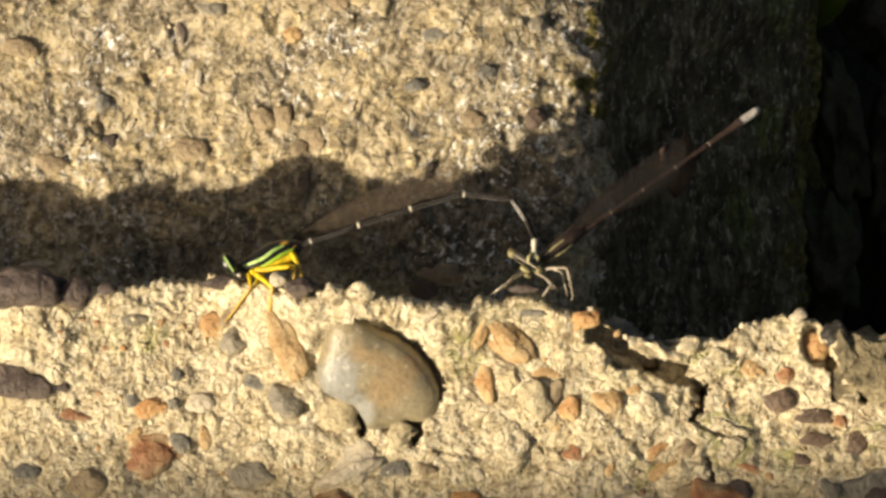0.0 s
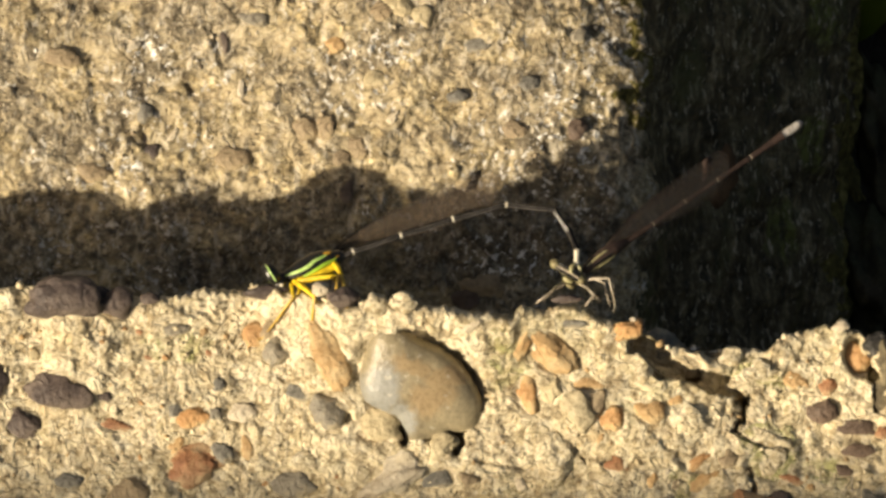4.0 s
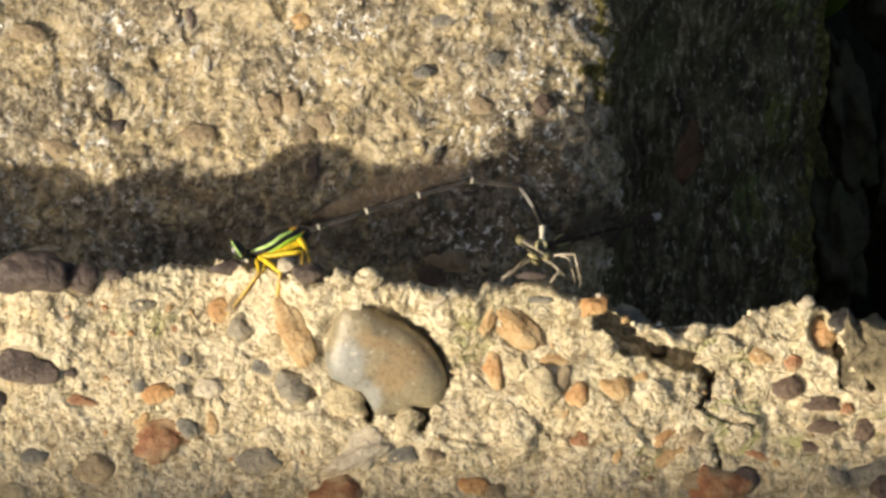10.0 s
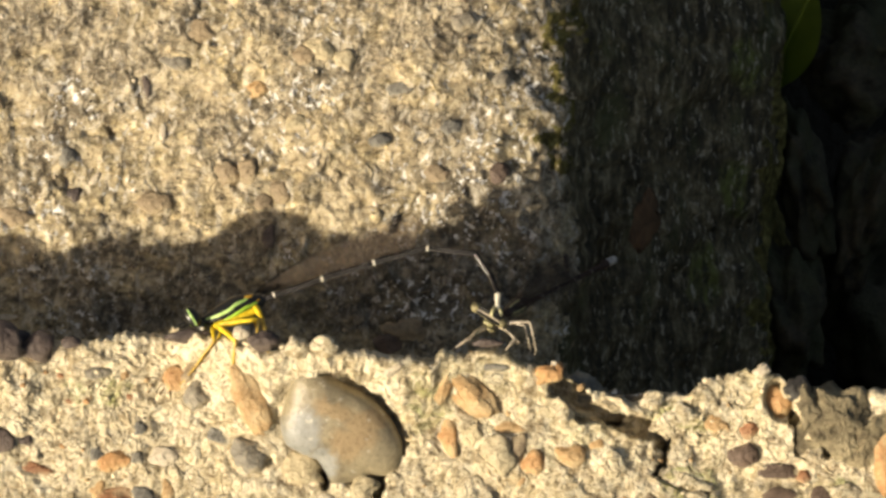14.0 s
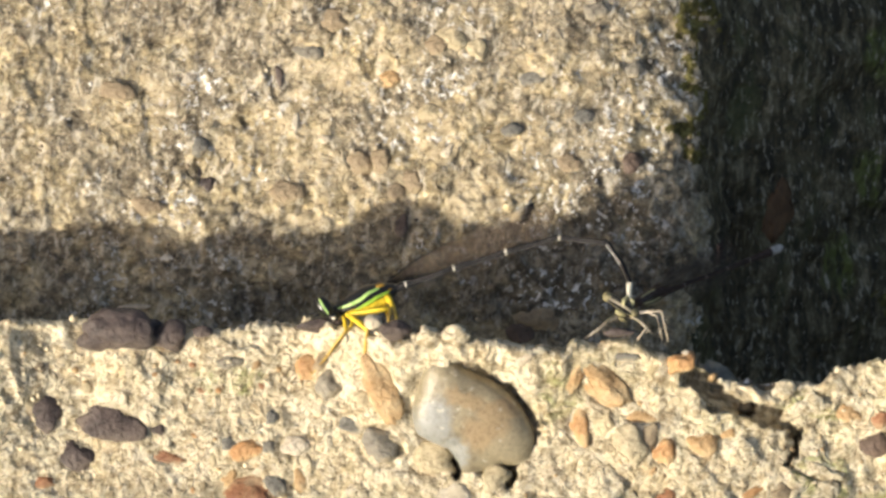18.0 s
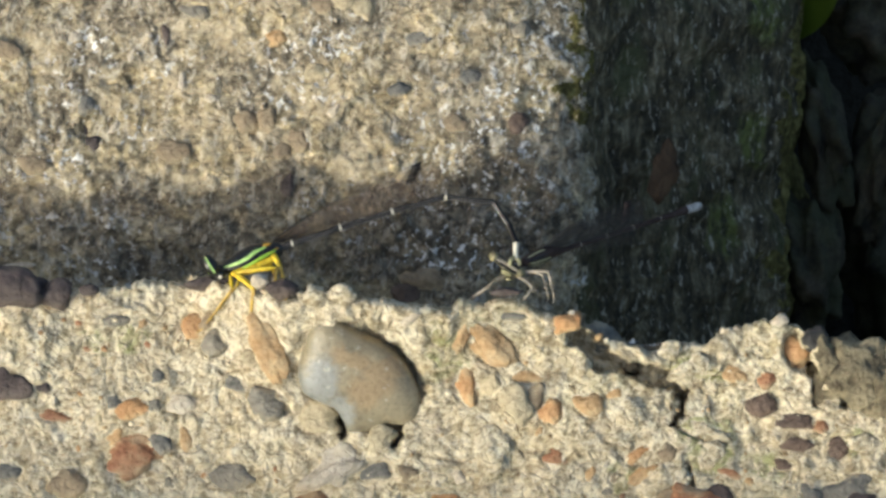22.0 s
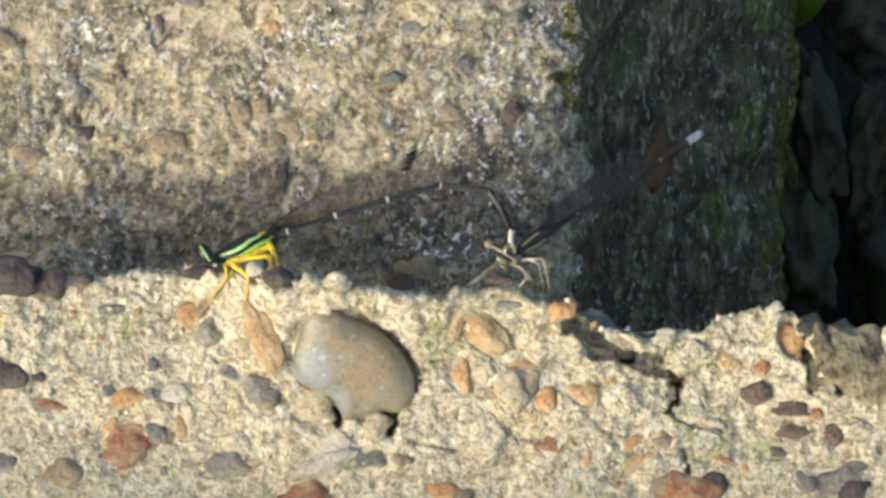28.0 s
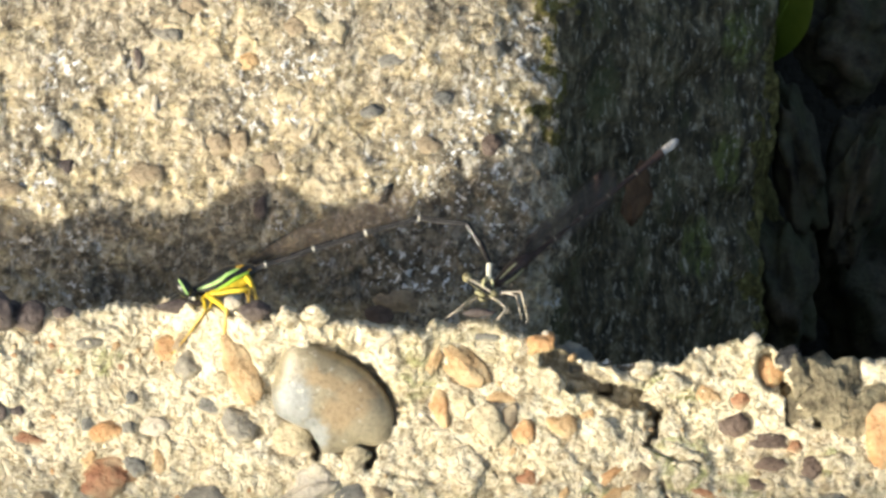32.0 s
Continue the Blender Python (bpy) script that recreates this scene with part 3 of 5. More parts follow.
def slab_front(U, V, beds=True):
    """Height of the slab's face."""
    h = 1.5 * rough(U, V, 16, 2, 3) + 0.55 * rough(U, V, 5, 3, 11, 0.5) + 0.24 * rough(U, V, 1.3, 4, 21, 0.6)
    pit = rough(U, V, 2.6, 2, 31)
    h += 0.20 * smooth(-0.03, 0.03, rough(U, V, 4.5, 4, 81, 0.6)) + 0.12 * smooth(-0.04, 0.04, rough(U, V, 2.2, 3, 86, 0.6)) - 0.16
    h -= 0.35 * smooth(0.24, 0.44, pit)
    if beds:
        for mat, u, v, a, b, turn, *rest in STONES:
            c, s = math.cos(radians(turn)), math.sin(radians(turn))
            near = np.where((np.abs(U - u) < 2 * a + 1) & (np.abs(V - v) < 2 * a + 1))
            if not len(near[0]):
                continue
            du, dv = U[near] - u, V[near] - v
            d = np.hypot((du * c + dv * s) / a, (dv * c - du * s) / b)
            k = 1 - smooth(0.9, 1.5, d)
            h[near] = h[near] * (1 - k) + bed(u, v) * k * 0.85 + h[near] * k * 0.15 - (0.05 if mat == "lump" else 0.12) * min(a, b) * (1 - smooth(0, 0.3, np.abs(d - 1.0)))
    wob = 1.1 * rough(U, V, 1.8, 4, 61, 0.6)
    for line, half, depth in CRACKS:
        d = from_line(U, V, line) + wob * min(1, half * 2)
        h -= depth * (1 - smooth(half * 0.88, half * 1.08 + 0.06, d))
    for u, v, r, depth, ring in SOCKETS:
        h -= depth * (1 - smooth(0, ring, np.hypot(U - u, V - v) - r))
    return h


@functools.cache
def bed(u, v):
    """Mean height of the face round a stone."""
    g = np.array([0.0, 0.9, -0.9, 0.0, 0.0])
    return float(slab_front(u + g, v + g[[1, 0, 3, 4, 2]], False).mean())


def slab():
    u = steps((-140, 4), (-96, 0.4), (-58, 0.2), (60, 5), (140, 0))
    sv = steps((-130, 4), (-46, 0.5), (-36, 0.2), (0, 0))
    lip = np.linspace(0, 1, 16)[1:]
    wall = np.linspace(0, 1, 14)[1:]
    e = edge_height(u) + 0.8 * rough(u, u * 0, 2.0, 4, 41, 0.62)
    out = lip_out(u)
    U = np.tile(u, (len(sv) + 15 + 13, 1))
    V, W = np.zeros_like(U), np.zeros_like(U)
    near = np.exp(sv / 7.0)[:, None]
    n = len(sv)
    rad = 1.1 + 0.9 * rough(u, u * 0 + 9, 4, 2, 47)
    V[:n] = e[None] - rad[None] + sv[:, None]
    W[:n] = out[None] * near - 0.006 * sv[:, None] * 0
    for k, t in enumerate(lip):
        a = t * math.pi / 2
        V[n + k] = e - rad + rad * math.sin(a)
        W[n + k] = out - rad * (1 - math.cos(a))
    for k, t in enumerate(wall):
        V[n + 15 + k] = e - 5.0 * t + 0.8 * rough(u, u * 0 + 30 * t, 5, 3, 53) * min(1, 4 * t)
        W[n + 15 + k] = out - rad - t * 60
    h = slab_front(U, V)
    fade = np.ones(len(U))
    fade[n:n + 15] = np.cos(lip * math.pi / 2) * 0.9 + 0.1
    fade[n + 15:] = 0.1
    W += h * fade[:, None]
    U, V, W = (np.pad(a, ((1, 0), (1, 1)), "edge") for a in (U, V, W))
    W[0], W[:, 0], W[:, -1] = -112, -112, -112
    ob = new("concrete_slab", grid_mesh("concrete_slab", *sheet(U, V, W), MORTAR))
    ob.matrix_world = M
    return tagged(ob, "broken pale concrete slab edge full of embedded pebbles", "slab", kind="structure")


def pebble(parent, mat, u, v, a, b, turn=0, proud=0.5, w=None, lump=0.42, outline=None, name="pebble", deep=0.62, lean=0):
    """A water-worn stone set in the concrete: half-axes a and b, turned, standing proud by that many mm."""
    seed = int(abs(u * 31 + v * 17) * 10) % 997
    if w is None:
        out = float(lip_out(np.array([u]))[0]) * math.exp(min(0, v - float(edge_height(np.array([u]))[0])) / 7.0)
        w = bed(u, v) + 1.18 * out
        lean += math.degrees(math.atan(out / 7.0))
    a, b = a * (1.0 if outline else 1.1), b * (1.0 if outline else 1.1)
    c = max(0.35, min(a, b) * deep)
    seg, ring = (64, 32) if outline else (40, 24) if a > 3 else (22, 14) if a > 0.8 else (14, 9)
    bm = ball((0, 0, 0), (1, 1, 1), (0, 0, 0), seg, ring)
    rnd = random.Random(seed)
    cuts = [] if outline else [(Vector((rnd.gauss(0, 1), rnd.gauss(0, 1), rnd.gauss(0, 0.6) + 0.2)).normalized(), rnd.uniform(0.62, 0.92)) for _ in range(9)]
    for p in bm.verts:
        q = p.co
        for side, far in cuts:
            over = q.dot(side) - far
            if over > 0:
                q = q - side * over * 0.85
        th = math.atan2(q.y, q.x)
        r = 1.0
        if outline:
            k = (th / math.tau % 1) * len(outline)
            i = int(k)
            r = outline[i % len(outline)] * (1 - k + i) + outline[(i + 1) % len(outline)] * (k - i)
        n = 1 + lump * noise.fractal(q * 1.1 + Vector((seed, seed * 0.7, 3)), 1.0, 2.0, 3) + lump * 0.3 * noise.noise(q * 3.5 + Vector((seed, 1, 2)))
        flat = math.copysign(abs(q.z) ** 0.55, q.z)
        p.co = Vector((q.x * a * r * n, q.y * b * r * n, flat * c * (0.8 + 0.2 * n)))
    bmesh.ops.rotate(bm, verts=bm.verts, matrix=Matrix.Rotation(radians(lean), 3, "X") @ Matrix.Rotation(radians(turn), 3, "Z"))
    ob = part(name, bm, STONE[mat], parent)
    ob.location = Vector(at(u, v, w + (0.22 + 0.36 * proud) * c - c)) * 0.001
    return ob


# ---- the block behind ----
def block_path(s):
    """Plan of the block's face: straight, then rounding back into its dark flank. s is the way along it."""
    u = np.interp(s, [-150, 14, 16.6, 18.6, 20, 22.5, 38, 41, 43], [-150, 14, 16.5, 18.1, 19.0, 20.4, 36.5, 38.4, 38.8])
    w = np.interp(s, [-150, 1, 6, 10, 14, 16.6, 18.6, 20, 22.5, 38, 41, 120], [-22, -22, -22.3, -23.1, -24.5, -26.2, -28.6, -31.6, -36.5, -60, -65, -140])
    return u, w


FISSURES = [[(-36.36, 14.58), (-36.12, 12.06), (-34.56, 10.38)], [(-20.64, 15.54), (-19.92, 13.56), (-17.64, 12.54), (-15.84, 14.16)], [(-14.34, 5.16), (-13.44, 7.38), (-10.44, 8.16)], [(-10.68, 5.34), (-9.96, 7.74)],
            [(-5.64, 10.38), (-2.64, 10.74), (0.36, 12.06)], [(-29.04, 24.66), (-28.32, 21.96), (-27.72, 19.86)], [(-8.64, 16.86), (-3.84, 16.14), (-1.44, 17.46)], [(-32.04, 19.26), (-29.94, 15.66), (-30.24, 12.66)], [(-43.44, 12.66), (-40.44, 10.86), (-38.64, 7.86)]]


def block_relief(S, V):
    h = 1.2 * rough(S, V, 14, 2, 101) + 0.32 * rough(S, V, 4, 3, 111, 0.55) + 0.15 * rough(S, V, 1.2, 3, 121, 0.55)
    h -= 0.25 * smooth(0.24, 0.44, rough(S * 0.8, V, 1.8, 2, 131))
    h += 0.24 * smooth(-0.04, 0.04, rough(S, V, 5, 4, 181, 0.6)) + 0.16 * smooth(-0.05, 0.05, rough(S * 0.8, V, 2.2, 3, 186, 0.6)) - 0.2
    h += 0.22 * smooth(-0.03, 0.03, rough(S * 0.8, V, 1.5, 2, 191)) - 0.11
    wob = 0.5 * rough(S, V, 1.5, 3, 171)
    for line in FISSURES:
        h -= 0.35 * (1 - smooth(0.06, 0.30, from_line(S, V, line) + wob))
    return h


def block():
    s = steps((-150, 4), (-58, 0.25), (45, 4), (110, 0))
    v = steps((-30, 1), (-12, 0.25), (40, 3), (120, 0))
    S, V = np.meshgrid(s, v)
    U, W = block_path(S)
    U = U + smooth(10, 20, S) * (1.6 * rough(V, S * 0.9, 9, 5, 141, 0.6) + 0.035 * (V - 10)) + smooth(20, 30, S) * 3.5 * rough(V, S * 0.7, 18, 4, 145)
    h = block_relief(S, V)
    lean = smooth(14, 22, S)
    W = W + h * (1 - 0.45 * lean)
    U = U + h * 0.8 * lean
    k = 1 - W * 0.001 / FAR
    U, V, W = (np.pad(a, ((1, 1), (1, 0)), "edge") for a in (U * k, V * k, W))
    W[0], W[-1], W[:, 0] = -125, -125, -125
    S, V0 = np.pad(S, ((1, 1), (1, 0)), "edge"), V
    co, faces = sheet(U, V, W)
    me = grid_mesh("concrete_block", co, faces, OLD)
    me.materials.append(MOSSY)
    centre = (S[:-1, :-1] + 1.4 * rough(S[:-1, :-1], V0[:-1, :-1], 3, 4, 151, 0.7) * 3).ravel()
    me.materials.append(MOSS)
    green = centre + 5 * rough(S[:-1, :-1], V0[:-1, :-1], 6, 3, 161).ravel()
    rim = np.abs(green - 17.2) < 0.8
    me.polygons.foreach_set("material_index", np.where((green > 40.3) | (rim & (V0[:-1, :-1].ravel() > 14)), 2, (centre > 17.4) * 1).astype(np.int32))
    ob = new("concrete_block", me)
    ob.matrix_world = M
    return tagged(ob, "weathered brown concrete block with a dark mossy flank", "block", kind="structure")


def face_behind(u, v):
    return float(behind(np.array([u]))[0]) + float(block_relief(np.array([u]), np.array([v]))[0])


def behind(u):
    """Depth of the block's plain face."""
    way = np.linspace(-150, 30, 721)
    return np.interp(u, *block_path(way))



ground()
bank()
# ---- slab and its stones ----
def stone(*spec):
    STONES.append(spec)


SOCKETS += [(-41.3, -4.4, 0.7, 2.5, 0.5), (-5.28, -12.84, 4.5, 0.9, 0.9), (-4.74, -16.26, 2.8, 1.0, 0.9), (-9.36, -17.64, 0.9, 2.2, 0.5), (-11.16, -11.94, 2.4, 0.8, 1.4), (-14.64, -16.86, 0.3, 0.9, 0.5),
           ]
stone("dark", -44.9, -4.2, 4.3, 2.2, -4, 2.0)
stone("dark", -39.3, -4.74, 1.9, 1.6, 10, 2.1)
# extra dark stone standing in for the shaded gap between its neighbours
stone("dark", -41.3, -4.1, 1.4, 1.1, 0, 3.0)
stone("dark", -35.64, -4.26, 0.9, 0.8, 0, 1.2)
stone("dark", -45.24, -14.22, 3.1, 1.6, -6, 0.5)
stone("dark", -48.84, -17.34, 2.3, 1.5, -25, 0.7)
stone("dark", -52.32, -13.14, 1.6, 2.0, 0, 0.7)
stone("rust", -52.32, -20.22, 1.1, 0.9, 0, 0.5)
stone("grey", -22.2, -9.78, 1.35, 1.5, 0, 1.2)
stone("tan", -16.5, -10.62, 4.0, 1.75, -65, 1.2)
stone("grey", -16.74, -16.38, 2.15, 1.95, -10, 1.0)
stone("slate", -19.74, -14.34, 1.35, 0.9, -20, 0.3)
stone("slate", -32.94, -16.26, 0.85, 0.85, 0, 0.4)
stone("orange", -30.72, -16.74, 1.7, 1.1, 5, 0.9)
stone("grey", -28.74, -16.5, 0.8, 0.85, 5, 0.45)
stone("white", -25.62, -16.14, 1.7, 1.05, 4, 1.0)
stone("rust", -39.12, -17.7, 2.0, 0.65, -12, 0.3)
stone("rust", -30.72, -21.78, 3.0, 1.95, 8, 0.9)
stone("slate", -27.72, -20.58, 1.3, 0.95, -25, 0.6)
stone("tan", -32.76, -19.86, 1.1, 0.7, 50, 0.4)
stone("tan", -25.14, -19.86, 0.7, 1.2, 10, 0.3)
stone("brown", -1.62, -23.4, 1.15, 1.05, 0, 0.6)
stone("tan", 6.66, -9.54, 3.6, 1.7, -38, 1.0, None, 0.35)
stone("tan", 3.54, -9.54, 2.2, 0.7, 55, 0.4, None, 0.35)
stone("orange", 4.56, -14.4, 1.2, 1.9, 15, 0.8)
stone("buff", 7.26, -13.86, 1.5, 1.6, 0, 0.4)
stone("buff", 9.84, -16.26, 1.9, 2.1, 20, 0.9)
stone("brown", 11.46, -15.9, 0.9, 1.9, -20, 0.4)
stone("orange", 13.44, -16.86, 1.2, 1.4, -15, 0.7)
stone("tan", 17.4, -16.02, 1.6, 1.25, -15, 0.9)
stone("tan", 11.0, -13.2, 1.7, 0.7, -12, 0.7)
stone("rust", 42.3, -18.3, 0.9, 0.7, 40, 0.8)
stone("orange", 22.6, -21.4, 1.5, 0.6, 35, 0.6)
stone("brown", 25.7, -21.2, 1.0, 0.9, 0, 0.6)
stone("lump", 10.56, -12.66, 2.2, 0.9, -15, 0.2)
stone("maroon", 35.82, -16.08, 1.95, 1.35, 18, 0.9, None, 0.25)
stone("rust", 36.42, -13.38, 0.95, 0.9, 0, 0.9)
stone("maroon", 39.5, -17.94, 2.5, 1.05, -4, 0.7, None, 0.3)
stone("maroon", 40.1, -20.22, 2.0, 0.75, 0, 0.6)
stone("maroon", 44.2, -20.4, 1.5, 1.05, 15, 0.8)
stone("maroon", 37.9, -22.3, 1.0, 0.6, -15, 0.5)
stone("orange", 39.84, -10.32, 1.35, 1.8, 20, 2.3)
stone("black", 41.4, -8.94, 1.3, 1.4, -30, 0.3)
stone("white", 37.68, -7.14, 0.9, 0.7, 0, 0.8)
stone("orange", 15.18, -7.5, 1.5, 1.1, 25, 1.0)
stone("white", 15.72, -6.42, 0.35, 0.4, 0, 1.0)
stone("slate", 18.6, -9.06, 2.3, 1.6, -28, 0.6, -2.4, 0.5)
stone("crust", 24.12, -10.62, 1.7, 1.1, 10, 0.9, -0.2, 0.6)
stone("crust", 21.84, -10.14, 1.0, 0.7, 40, 0.9, -0.6, 0.6)
stone("brown", 21.48, -11.22, 1.5, 1.0, -20, 0.6, -2.6, 0.6)
stone("lump", 26.28, -10.26, 1.2, 1.0, 0, 0.8)
stone("algae", 28.68, -11.94, 2.6, 1.5, 20, 0.3, None, 0.5)
stone("algae", 30.06, -18.96, 2.7, 0.9, -14, 0.0, None, 0.6)
stone("algae", 30.36, -21.54, 2.4, 1.6, 10, 0.1, None, 0.5)
stone("algae", 46.32, -19.74, 1.7, 1.2, 0, 0.3, None, 0.5)
stone("brown", 26.4, -26.1, 1.5, 1.2, 0, 0.6)
stone("brown", 47.4, -13.68, 2.0, 2.6, 15, 0.6)
stone("white", -17.4, -3.18, 0.95, 0.85, 0, 1.0)
stone("dark", -15.36, -4.02, 1.5, 1.1, -10, 0.6)
stone("dark", 8.64, -4.2, 1.4, 0.5, 4, 0.0)
stone("slate", 9.06, -6.72, 1.6, 0.5, 3, 0.4)
stone("dark", -23.04, -3.54, 2.2, 0.8, 4, 0.2)
stone("soot", 42.9, -11.0, 1.5, 2.4, 20, 0.9, None, 0.7)
stone("soot", 45.66, -12.54, 3.9, 3.3, 20, 0.3, None, 0.8)
stone("soot", 49.26, -14.94, 2.6, 3.0, 20, 0.5, None, 0.8)
stone("orange", 51.36, -16.74, 2.2, 3.6, 10, 1.0, None, 0.3)
stone("orange", -24.3, -7.92, 1.4, 1.3, 18, 0.9, None, 0.35)
stone("brown", -22.8, -7.44, 1.4, 0.7, 40, 0.6)
stone("buff", -18.36, -11.46, 0.9, 0.9, 0, 0.5)
stone("white", -9.24, -23.1, 3.4, 1.8, 28, 1.1, None, 0.6)
stone("dark", -40.32, -14.64, 0.9, 0.6, 0, 0.6)
stone("grey", -33.18, -7.5, 1.7, 0.9, 5, 0.2)
stone("buff", -11.22, -18.0, 2.7, 1.5, -8, 0.8, None, 0.6)
stone("buff", -4.68, -19.62, 1.9, 1.1, 20, 0.8, None, 0.6)
stone("lump", -19.14, -21.24, 1.8, 1.6, 0, 0.3)
stone("grey", -20.04, -23.64, 2.4, 1.5, 5, 0.3)
stone("tan", 23.28, -23.34, 1.7, 0.65, 32, 0.4)
stone("rust", 32.64, -23.34, 1.2, 0.6, -10, 0.3)
stone("rust", 31.26, -19.74, 1.4, 0.7, 20, 0.2)
stone("brown", -37.92, -24.72, 2.2, 1.7, 10, 0.6)
stone("slate", -44.04, -23.64, 1.5, 1.0, 0, 0.4)
stone("rust", -12.42, -27.72, 3.0, 2.2, 10, 0.8)
stone("rust", 28.44, -27.06, 3.1, 2.4, -14, 0.6)
stone("dark", 31.68, -25.98, 1.6, 1.5, 0, 0.6)
stone("rust", 35.88, -30.42, 2.2, 2.4, 60, 0.6)
stone("orange", 2.28, -26.58, 1.4, 1.3, 0, 0.7)
stone("brown", 4.68, -27.3, 1.2, 1.0, 0, 0.4)
stone("slate", -23.64, -28.2, 1.0, 1.1, 0, 0.5)
stone("slate", 44.8, -24.9, 3.4, 1.5, 8, 0.7, None, 0.3)
stone("slate", 40.9, -25.6, 1.3, 1.2, 0, 0.4)
stone("dark", 46.56, -26.34, 1.8, 1.5, 0, 0.5)
stone("buff", -0.36, -28.5, 1.2, 1.1, 0, 0.5)
stone("grey", 6.48, -29.94, 1.7, 1.4, 0, 0.4)
stone("white", 3.66, -23.82, 1.0, 0.9, 0, 0.5)
stone("tan", -28.44, -29.94, 1.9, 0.9, 10, 0.4)
stone("buff", -45.84, -27.54, 1.8, 1.5, 0, 0.5)
stone("slate", -5.04, -23.34, 1.6, 1.0, 10, 0.3)
stone("tan", 20.16, -14.94, 0.8, 0.5, 20, 0.3)
stone("lump", 16.56, -11.94, 1.2, 1.0, 0, 0.4)
stone("lump", -11.64, -4.74, 1.2, 1.3, 0, 0.8)
stone("lump", -8.64, -4.86, 1.4, 1.2, 0, 0.7)
stone("white", -1.74, -7.14, 1.6, 0.6, 25, 0.4)
stone("lump", 20.16, -19.14, 1.3, 1.0, 0, 0.3)
stone("lump", 6.36, -21.54, 3.2, 2.7, 30, 0.3, None, 0.5)
stone("lump", 21.36, -16.74, 2.2, 1.6, -40, 0.4, None, 0.4)
kinds = ["buff", "buff", "lump", "lump", "white", "tan", "tan", "grey", "orange", "brown", "slate", "rust"]
rnd = random.Random(44)
for _ in range(420):
    u, v, a = rnd.uniform(-54, 54), rnd.uniform(-32, -5), 0.35 + 1.1 * rnd.random() ** 2
    if v > float(edge_height(np.array([u]))[0]) - 2.2 - a or math.hypot(u + 6.7, v + 13.6) < 8 + a:
        continue
    if any(math.hypot(u - o[1], v - o[2]) < max(o[3], o[4]) + a + 0.3 for o in STONES) or any(from_line(np.array([u]), np.array([v]), c[0])[0] < c[1] + a for c in CRACKS):
        continue
    stone(rnd.choice(kinds), u, v, a, a * rnd.uniform(0.5, 0.95), rnd.uniform(-90, 90), rnd.uniform(-0.1, 0.5))
    if len(STONES) > 230:
        break
slab_ob = slab()
for spec in STONES:
    pebble(slab_ob, *spec)
tagged(pebble(slab_ob, "big", -6.72, -13.62, 1.0, 1.0, 0, 2.2, None, 0.03, [5.8, 5.4, 5.1, 4.9, 4.8, 4.7, 4.8, 4.9, 5.3, 6.2, 7.8, 8.5, 7.8, 7.1, 6.9, 6.8, 6.5, 6.2, 5.2, 4.5, 4.0, 4.2, 4.8, 5.9, 5.7, 5.4, 5.4, 5.3, 6.6, 7.1, 6.9, 6.5], "large_pebble", 2.9, 4), label="large smooth olive-grey pebble with a rusty tint")


def surface(u, v):
    e = edge_height(u)
    order = np.linspace(-60, 60, 1201)
    return slab_front(u, v) + np.interp(u, order, lip_out(order)) * np.exp(np.minimum(0, v - e) / 7.0)


def grit(name, parent, n, u, v, w, small, large, material, seed):
    """Loose crowd of sand grains pressed into a face."""
    rs = np.random.RandomState(seed)
    bm = bmesh.new()
    bmesh.ops.create_icosphere(bm, subdivisions=1, radius=1)
    base = np.array([p.co[:] for p in bm.verts])
    tris = np.array([[p.index for p in f.verts] for f in bm.faces])
    bm.free()
    size = small + (large - small) * rs.rand(n) ** 3
    shape = np.array([0.45, 0.45, 0.4]) + np.array([1.1, 1.1, 0.5]) * rs.rand(n, 1, 3)
    jig = 1 + 0.7 * (rs.rand(n, len(base), 1) - 0.5)
    turn = rs.rand(n, 1) * 6.28
    c, s = np.cos(turn), np.sin(turn)
    co = base[None] * shape * jig * size[:, None, None]
    co = np.stack([co[..., 0] * c - co[..., 1] * s, co[..., 0] * s + co[..., 1] * c, co[..., 2]], -1)
    co = co + np.stack([u, v, w + size * 0.15], -1)[:, None]
    faces = (tris[None] + (np.arange(n) * len(base))[:, None, None]).reshape(-1, 3)
    ob = new(name, grid_mesh(name, co.reshape(-1, 3) * 0.001, faces, material))
    ob.parent = parent
    return tagged(ob, kind="stuff")


def grain_material(name, tones, rough_=0.7):
    m, nt, b, co = begin(name, rough_)
    geo = nt.nodes.new("ShaderNodeNewGeometry")
    col = ramp(nt, geo.outputs["Random Per Island"], tones)
    n = tex(nt, co, "noise", 2500, 3)
    col = mix(nt, 0.5, col, ramp(nt, n.outputs[0], [(0.3, (0.5, 0.48, 0.45)), (0.55, (1.05, 1.05, 1.05))]), "MULTIPLY")
    nt.links.new(col, b.inputs["Base Color"])
    return m


SAND = grain_material("sand_grains", [(0.0, (0.22, 0.15, 0.08)), (0.12, (0.48, 0.32, 0.16)), (0.25, (0.62, 0.53, 0.36)), (0.75, (0.66, 0.57, 0.39)), (1.0, (0.76, 0.68, 0.50))])
FLECK = grain_material("pale_grit", [(0.0, (0.10, 0.08, 0.06)), (0.3, (0.20, 0.15, 0.10)), (0.6, (0.42, 0.34, 0.23)), (0.85, (0.55, 0.48, 0.36)), (1.0, (0.80, 0.78, 0.74))], 0.45)
rs = np.random.RandomState(5)
gu = rs.uniform(-58, 58, 3000)
gv = edge_height(gu) - 1.4 - 34 * rs.rand(3000) ** 1.1
grit("sand_grain", slab_ob, 3000, gu, gv, surface(gu, gv), 0.08, 0.30, SAND, 6)
gu = rs.uniform(-58, 58, 160)
